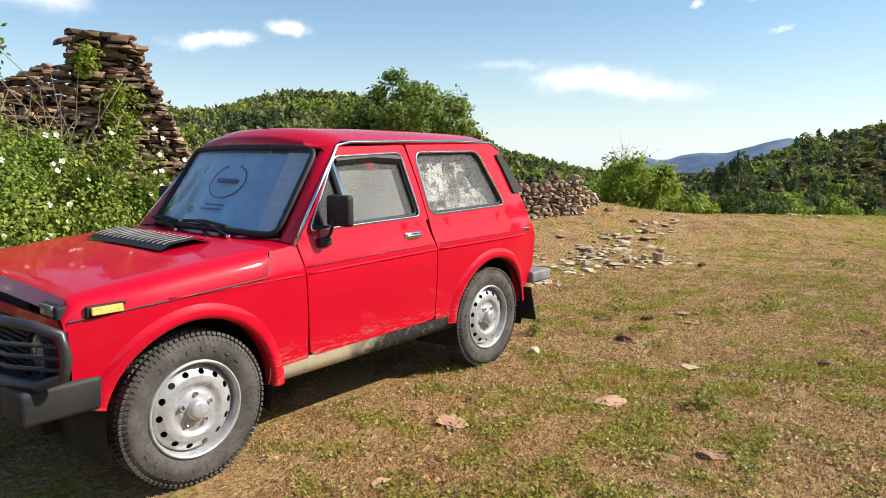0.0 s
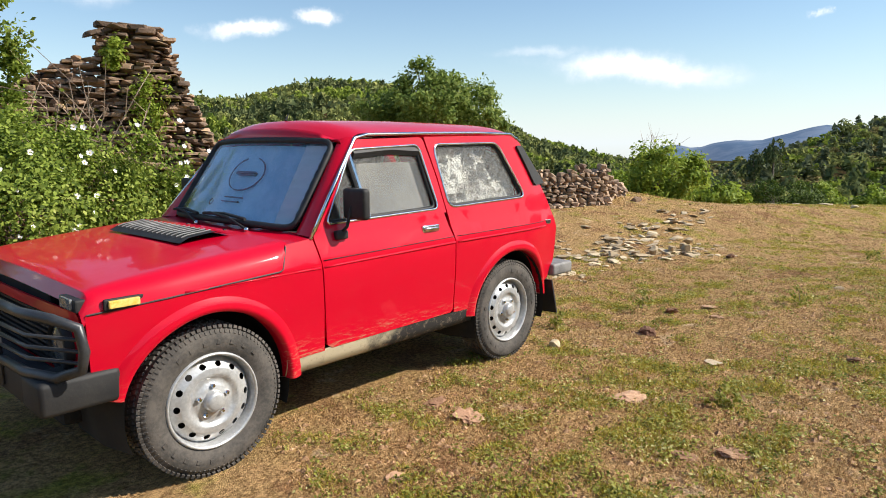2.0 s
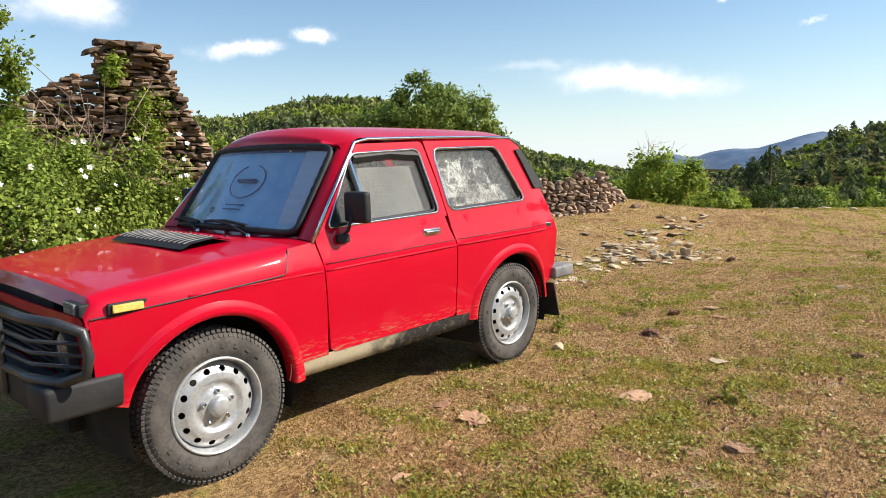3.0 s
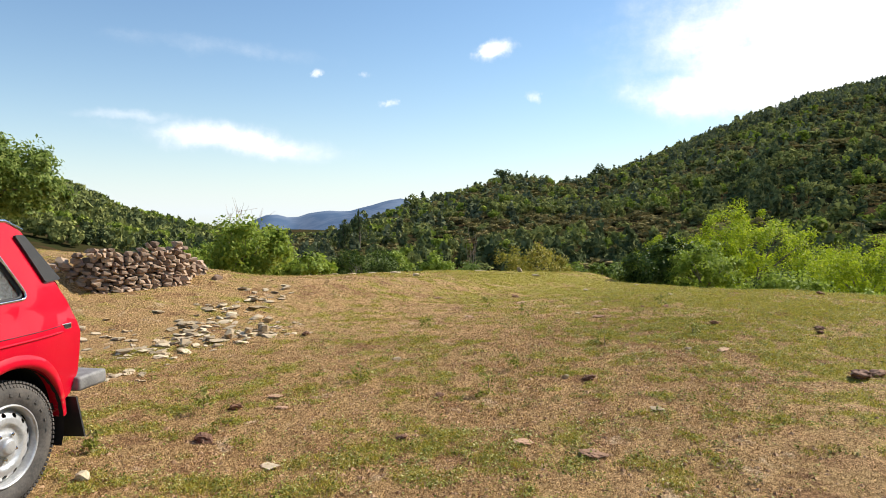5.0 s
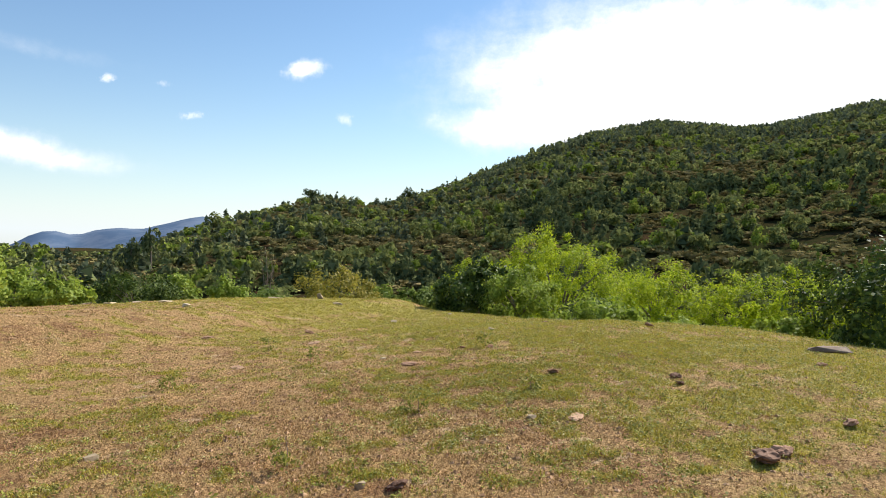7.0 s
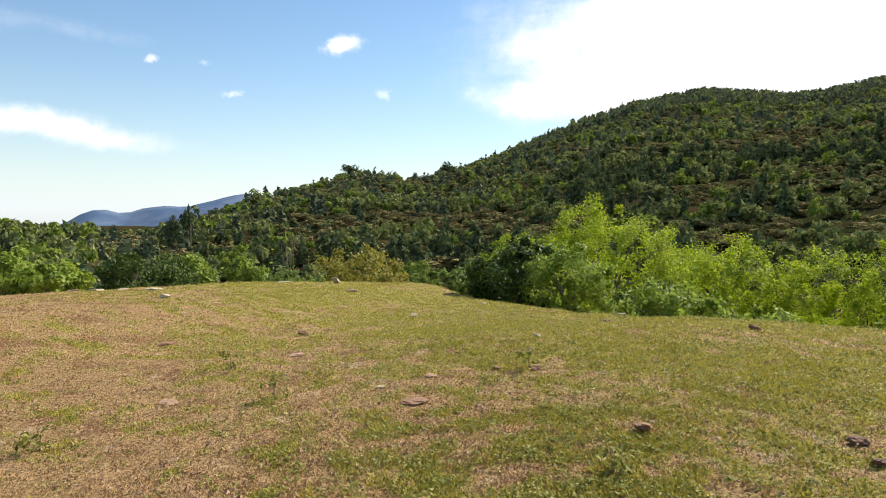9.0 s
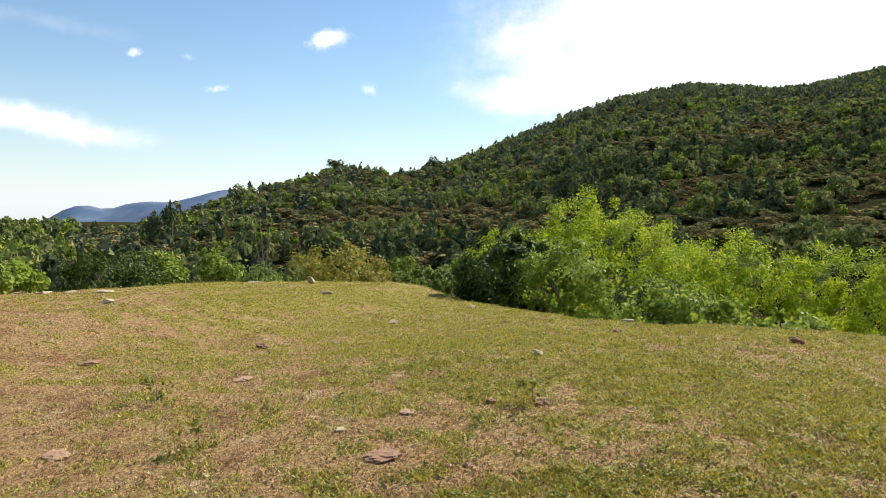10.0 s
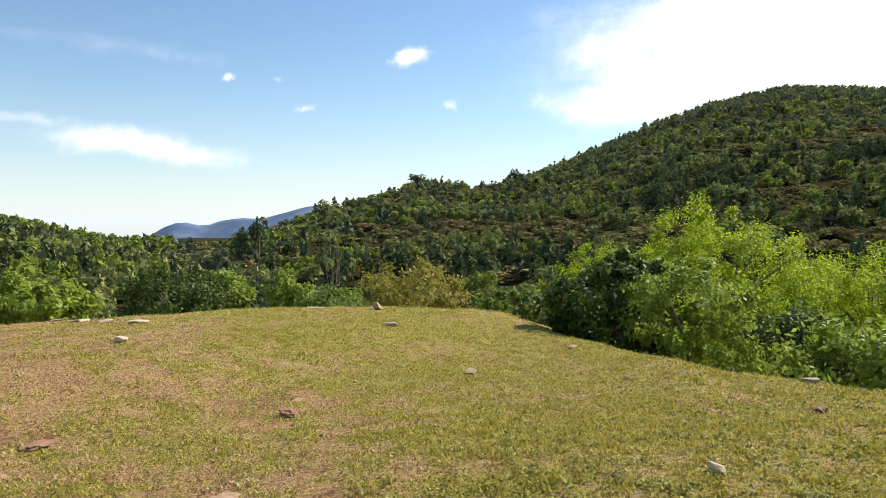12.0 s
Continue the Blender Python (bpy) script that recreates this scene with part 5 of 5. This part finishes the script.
def lay(parent, meshes, m, name="stone"):
    ob = new(name, random.choice(meshes))
    ob.parent = parent
    ob.matrix_basis = m
    return ob


# the rubble wall that holds the terrace
WALL = tagged(empty("rubble_wall", pose(8.9, 2.8, 0.38, 0, 0, -34.5)), "low dry-stone rubble wall of grey-brown stones holding a grassy bank", "stone wall")
bm = bmesh.new()
box(bm, (-0.85, 0.06, -0.3), (0.7, 0.42, 0.5), 0.12, 3)
part("earth_core", bm, EARTH, WALL)
z = -0.06
while z < 0.72:
    hgt = random.uniform(0.045, 0.085)
    x = -1.32 + random.uniform(0, 0.1)
    while x < 1.12 - 0.25 * max(0, z - 0.3):
        wid = random.uniform(0.07, 0.2)
        curve = 0.22 * smoothstep(0.5, 1.2, abs(x + 0.1)) * 1.6
        top = 0.60 - 0.25 * smoothstep(0.6, 1.3, abs(x + 0.15)) + 0.05 * math.sin(5 * x) + 0.05 * random.uniform(-1, 1)
        if z < top:
            m = pose(x + wid / 2, curve - 0.03 + 0.16 * z + random.uniform(-0.025, 0.025), z + hgt / 2, random.uniform(-8, 8), random.uniform(-9, 9), random.uniform(-12, 12)) @ Matrix.Diagonal((wid * 1.22, random.uniform(0.16, 0.24), hgt * 1.4, 1))
            lay(WALL, RUBBLE_KIT, m)
        x += wid
    z += hgt * 0.95
lay(WALL, RUBBLE_KIT, pose(1.17, -0.05, 0.04, 5, 4, 20) @ Matrix.Diagonal((0.3, 0.2, 0.2, 1)))

# the ruined house wall behind the roses
RUIN = tagged(empty("ruined_wall", pose(2.18, 4.80, 0.2, 0, 0, -24) @ Matrix.Diagonal((0.92, 0.92, 0.92, 1))), "ruined stone wall of brown sandstone with a stepped broken edge", "ruin")
bm = bmesh.new()
for k in range(8):
    lo = -0.3 if k == 0 else k * 0.35
    right = float(np.interp(k * 0.35 + 0.3, (0, 1.0, 1.6, 2.2, 2.9), (1.3, 1.1, 0.84, 0.56, 0.38))) - 0.12
    box(bm, (-1.75 if k < 5 else -1.1 if k < 6 else -0.38, 0.03, lo - 0.04), (right, 0.46 - 0.01 * k, k * 0.35 + 0.35 + 0.03 * (k == 7)), 0.03)
part("wall_core", bm, EARTH, RUIN)


def ruin_right(z):
    return float(np.interp(z, (0, 1.0, 1.6, 2.2, 2.9), (1.3, 1.1, 0.84, 0.56, 0.38)))


z = 0.0
while z < 2.88:
    hgt = random.uniform(0.03, 0.068)
    left = -0.44 - 0.05 * math.sin(9 * z) if z > 2.42 else float(np.interp(z, (0, 1.75, 2.1, 2.42), (-2.2, -2.0, -1.4, -0.75)))
    if z > 2.7:
        left = -0.36 + 0.1 * (z - 2.7)
    x = left + random.uniform(-0.06, 0.06)
    end = ruin_right(z) + random.uniform(-0.05, 0.05)
    while x < end - 0.03:
        wid = min(random.uniform(0.1, 0.34), end - x + 0.05)
        rough = random.random() < 0.75
        g = 1.14 if rough else 1.03
        m = pose(x + wid / 2, random.uniform(-0.045, 0.045), z + hgt / 2 + random.uniform(-0.008, 0.008), random.uniform(-5, 5), random.uniform(-4, 4), random.uniform(-9, 9)) @ Matrix.Diagonal((wid * g, random.uniform(0.22, 0.34), hgt * g * 1.15, 1))
        lay(RUIN, RUIN_ROCKS if rough else RUIN_KIT, m)
        x += wid
    for y in (0.2, 0.42):
        lay(RUIN, RUIN_KIT, pose(end - 0.08, y, z + hgt / 2, 0, random.uniform(-3, 3), 90 + random.uniform(-5, 5)) @ Matrix.Diagonal((0.24, 0.2, hgt * 1.08, 1)))
        lay(RUIN, RUIN_KIT, pose(left + 0.08, y, z + hgt / 2, 0, random.uniform(-3, 3), 90 + random.uniform(-5, 5)) @ Matrix.Diagonal((0.24, 0.2, hgt * 1.08, 1)))
    z += hgt * 0.96
lay(RUIN, RUIN_KIT, pose(-0.36, 0.04, 2.80, 4, -17, 6) @ Matrix.Diagonal((0.42, 0.3, 0.06, 1)))
for x, w in ((-0.24, 0.34), (-0.02, 0.3), (0.2, 0.26)):
    lay(RUIN, RUIN_KIT, pose(x, 0.1, 2.89 - 0.02 * (x > 0), 3, 2, 8) @ Matrix.Diagonal((w, 0.36, 0.07, 1)))
for i, (x, z, w) in enumerate(((0.15, 1.85, 0.55), (-0.22, 2.55, 0.3))):
    p, out, c = clumps(900, w, 0.25, w * 1.3, 14, 0.2)
    creeper = empty("creeper", RUIN.matrix_basis @ pose(x, -0.2, z - w * 0.6))
    raw("foliage", leaf_quads(p, 0.03, outward=out), 4, L_LIGHT, creeper)
    part("stem", tube(bmesh.new(), [(0, 0.1, 0), (0.03, 0.12, w * 0.5), (0, 0.1, w)], [0.012, 0.009, 0.004]), BARK, creeper)
    tagged(creeper, "green creeper growing out of the ruined wall", "creeper")


def loose(name, meshes, x, y, sx, sy, sz, label, category, group="", sink=0.25, tilt=10):
    ob = new(name, random.choice(meshes))
    ob.matrix_basis = pose(x, y, height(x, y) + sz * (0.5 - sink), random.uniform(-tilt, tilt), random.uniform(-tilt, tilt), random.uniform(0, 360)) @ Matrix.Diagonal((sx, sy, sz, 1))
    return tagged(ob, label, category, group)


# fallen stones spread in front of the wall: centre, spread, count, size
FALLEN = [(7.0, 0.15, 0.42, 44, 0.2), (6.3, 0.75, 0.55, 42, 0.2), (7.3, 1.0, 0.6, 46, 0.19), (8.3, 1.15, 0.55, 34, 0.2), (9.2, 1.0, 0.5, 14, 0.2), (9.9, 1.2, 0.5, 10, 0.2), (5.6, 1.6, 0.8, 30, 0.16), (6.6, 2.3, 0.8, 30, 0.17), (5.0, 0.4, 0.6, 12, 0.13), (7.7, -0.1, 0.5, 14, 0.13)]
for cx, cy, sp, n, size in FALLEN:
    for i in range(n):
        x, y = random.gauss(cx, sp * 0.6), random.gauss(cy, sp * 0.45)
        s = size * random.uniform(0.4, 1.2)
        loose("fallen_stone", PALE_KIT, x, y, s, s * random.uniform(0.55, 0.95), s * random.uniform(0.12, 0.3), "pale flat stone fallen from the rubble wall", "stone", "fallen stones before the wall", 0.2, 14)
for x, y, s in ((7.0, 0.15, 0.17), (7.25, 0.05, 0.18), (7.5, 0.2, 0.15), (6.8, 0.3, 0.17), (8.13, 0.4, 0.16)):
    loose("fallen_stone", PALE_KIT, x, y, s, s * 0.7, s * 0.75, "upright brownish stone on the pile before the wall", "stone", "fallen stones before the wall", 0.1, 35)
# single stones on the meadow
for x, y, s, h in ((2.63, -0.89, 0.10, 0.07), (16.72, -3.22, 0.3, 0.06), (13.94, -4.36, 0.22, 0.07), (14.43, -0.48, 0.2, 0.09), (19.2, -2.69, 0.2, 0.2), (19.6, -1.5, 0.45, 0.06), (17.0, 0.6, 0.35, 0.05), (17.6, 1.4, 0.3, 0.08), (18.2, 2.2, 0.4, 0.06), (18.6, 2.9, 0.35, 0.05),
                   (10.38, -5.51, 0.12, 0.05), (5.2, -3.75, 0.08, 0.06), (4.2, -4.4, 0.16, 0.03), (3.0, -1.9, 0.2, 0.025), (9.0, -4.0, 0.1, 0.03), (12.9, -7.2, 0.2, 0.06), (15.3, -5.6, 0.16, 0.05), (6.0, -2.0, 0.12, 0.05), (6.2, -5.0, 0.1, 0.04)):
    loose("field_stone", PALE_KIT, x, y, s * 0.95, s * 0.65, h * 0.9, "pale stone lying on the meadow turf", "stone", "stones on the meadow", 0.15, 6)
loose("stone_slab", RUBBLE_KIT, 8.6, -9.2, 0.62, 0.3, 0.09, "long flat dark slab lying on the grass", "stone slab", "", 0.1, 3)
# dung and clods of soil
for x, y, s in ((12.38, -2.93, 0.22), (9.09, -5.25, 0.13), (11.57, -6.6, 0.16), (10.57, -7.86, 0.2), (5.15, -3.95, 0.17), (5.14, -6.17, 0.3), (5.25, -6.35, 0.2), (5.67, -7.14, 0.17), (3.32, -1.28, 0.19), (3.37, -1.22, 0.12), (4.05, -1.15, 0.17), (7.56, -5.56, 0.18), (7.16, -0.55, 0.2),
                (9.25, -4.95, 0.1), (6.9, -6.5, 0.13), (7.2, -6.6, 0.15), (3.6, -2.6, 0.12), (4.6, -2.7, 0.1), (13.0, -5.7, 0.1), (5.9, -8.6, 0.18), (7.4, -8.2, 0.14)):
    loose("soil_clod", CLOD_KIT, x, y, s * 0.66, s * 0.5, s * 0.33, "dark reddish clod of dried dung on the turf", "clod", "clods on the meadow", 0.15, 20)

# flat crusts of dried earth
CRUST_KIT = kit(CRUST, 6, 450, clod_mesh)
for x, y, s in ((1.2, -1.27, 0.26), (1.22, -1.0, 0.2), (2.03, -1.78, 0.26), (4.07, -1.53, 0.16), (1.65, -2.5, 0.2), (1.5, -2.33, 0.16), (3.58, -3.44, 0.22), (3.36, -3.89, 0.24), (6.15, -5.32, 0.2), (8.45, -4.26, 0.26), (8.9, -2.42, 0.22),
                (10.45, -3.13, 0.24), (11.44, -1.52, 0.3), (9.2, -4.4, 0.16), (0.49, -1.44, 0.14), (4.42, -1.32, 0.2)):
    loose("earth_crust", CRUST_KIT, x, y, s * 0.75, s * 0.52, s * 0.13, "flat broken crust of pale reddish dry earth", "earth crust", "crusts on the meadow", 0.2, 8)

# ---- turf: blades, weeds and gravel, too many to count ----
def field_points(n, keep):
    out = []
    while len(out) < n:
        # denser near the line walked
        u, d, a = random.random() ** 0.8, 0.9 + 17 * random.random() ** 2.0, radians(random.uniform(-62, 62) - 4)
        if random.random() < 0.33:
            u, d, a = 0.03, 1.6 + 7 * random.random() ** 1.2, radians(random.uniform(0, 62))
        x, y = -1.4 + 8.4 * u + d * math.cos(a), -3.5 - 0.9 * u + d * math.sin(a)
        az = math.degrees(math.atan2(y - CY, x - CX))
        if math.hypot(x - CX, y - CY) > field_edge(az) + 1.5:
            continue
        if -0.6 < x < 2.9 and -0.55 < y < 0.8:
            continue
        if keep(x, y):
            out.append((x, y, height(x, y)))
    return np.array(out)


def blades(name, n, mat, tall, keep, label, per=5):
    c = np.repeat(field_points(n, keep), per, axis=0)
    m = len(c)
    a = rng.uniform(0, 2 * np.pi, m)
    base = c + np.stack([rng.normal(0, 0.022, m), rng.normal(0, 0.022, m), np.full(m, -0.003)], 1)
    lean = rng.uniform(0.3, 1.5, m)
    h = tall * rng.uniform(0.4, 1.3, m)
    w = rng.uniform(0.0016, 0.0034, m) * (1 + 0.13 * np.hypot(c[:, 0], c[:, 1] + 3.5))
    side = np.stack([-np.sin(a), np.cos(a), 0 * a], 1) * w[:, None]
    tip = base + np.stack([np.cos(a) * h * lean * 0.8, np.sin(a) * h * lean * 0.8, h], 1)
    tagged(raw(name, np.stack([base - side, base + side, tip], 1).reshape(-1, 3), 3, mat), label, "grass", kind="stuff")


blades("grass", 74000, G_GREEN, 0.021, lambda x, y: bareness(x, y) > random.uniform(0.3, 0.8), "short green turf blades scattered over the meadow")
blades("dry_grass", 42000, G_DRY, 0.019, lambda x, y: bareness(x, y) < random.uniform(0.45, 1.0), "short dry straw-coloured blades on bare patches")


def rosettes(n):
    c = field_points(n, lambda x, y: bareness(x, y) > random.uniform(0.15, 0.85))
    k = 8
    p = np.repeat(c, k, axis=0)
    m = len(p)
    a = rng.uniform(0, 2 * np.pi, m)
    d = rng.uniform(0.1, 1.0, m) * np.repeat(rng.uniform(0.02, 0.085, n), k)
    p = p + np.stack([np.cos(a) * d, np.sin(a) * d, 0.005 + rng.uniform(0, 1.0, m) * np.repeat(rng.uniform(0.008, 0.04, n), k)], 1)
    up = np.stack([np.cos(a) * 0.5, np.sin(a) * 0.5, np.ones(m)], 1)
    tagged(raw("weeds", leaf_quads(p, 0.0092, spread=0.25, outward=up, slim=0.6), 4, WEED), "small grey-green broad-leaved weeds in the turf", "weeds", kind="stuff")


rosettes(20000)


def gravel(n):
    c = field_points(n, lambda x, y: bareness(x, y) < random.uniform(0.4, 1.0))
    base = np.array([v[:] for v in ((1, 0, 0), (-1, 0, 0), (0, 1, 0), (0, -1, 0), (0, 0, 1), (0, 0, -1))], float)
    tri = np.array([(0, 2, 4), (2, 1, 4), (1, 3, 4), (3, 0, 4), (2, 0, 5), (1, 2, 5), (3, 1, 5), (0, 3, 5)])
    s = rng.uniform(0.006, 0.024, (n, 1, 1)) ** 1.0
    v = base[None] * s * rng.uniform(0.6, 1.3, (n, 6, 3)) * np.array([1, 1, 0.6])
    q = v[:, tri].reshape(n, -1, 3) + c[:, None]
    ob = raw("gravel", q, 3, CRUMB)
    tagged(ob, "small loose pebbles and crumbs of soil on the meadow", "gravel", kind="stuff")


gravel(9000)


def litter(n):
    c = field_points(n, lambda x, y: bareness(x, y) < random.uniform(0.5, 1.2))
    c[:, 2] += rng.uniform(0.001, 0.012, n)
    up = np.tile(np.array([0.0, 0.0, 1.0]), (n, 1))
    tagged(raw("straw_litter", leaf_quads(c, 0.016, spread=0.3, outward=up, slim=0.16), 4, G_DRY), "dry straw and leaf litter lying on the soil", "litter", kind="stuff")


litter(24000)
# taller weeds that stand alone
for x, y, h in ((4.7, -3.1, 0.2), (5.6, -3.3, 0.22), (9.15, -5.2, 0.22), (10.0, -2.6, 0.2), (4.0, -0.9, 0.16), (3.1, -0.6, 0.14), (6.6, -4.2, 0.16), (5.0, -1.9, 0.15), (8.9, -3.2, 0.2), (2.3, -2.2, 0.1), (7.9, -2.0, 0.15), (7.0, -5.2, 0.14)):
    p, out, c = clumps(120, 0.24, 0.24, h, 8, 0.25)
    weed = empty("weed", pose(x, y, height(x, y)))
    raw("leaves", leaf_quads(p, 0.017, outward=out), 4, WEED, weed)
    part("stem", tube(bmesh.new(), [(0, 0, -0.02), (0.01, 0, h * 0.5), (0, 0.015, h * 0.9)], [0.004, 0.003, 0.0015], sides=4), TWIG, weed)
    tagged(weed, "small grey-green weed standing up from the turf", "weed", "single weeds")
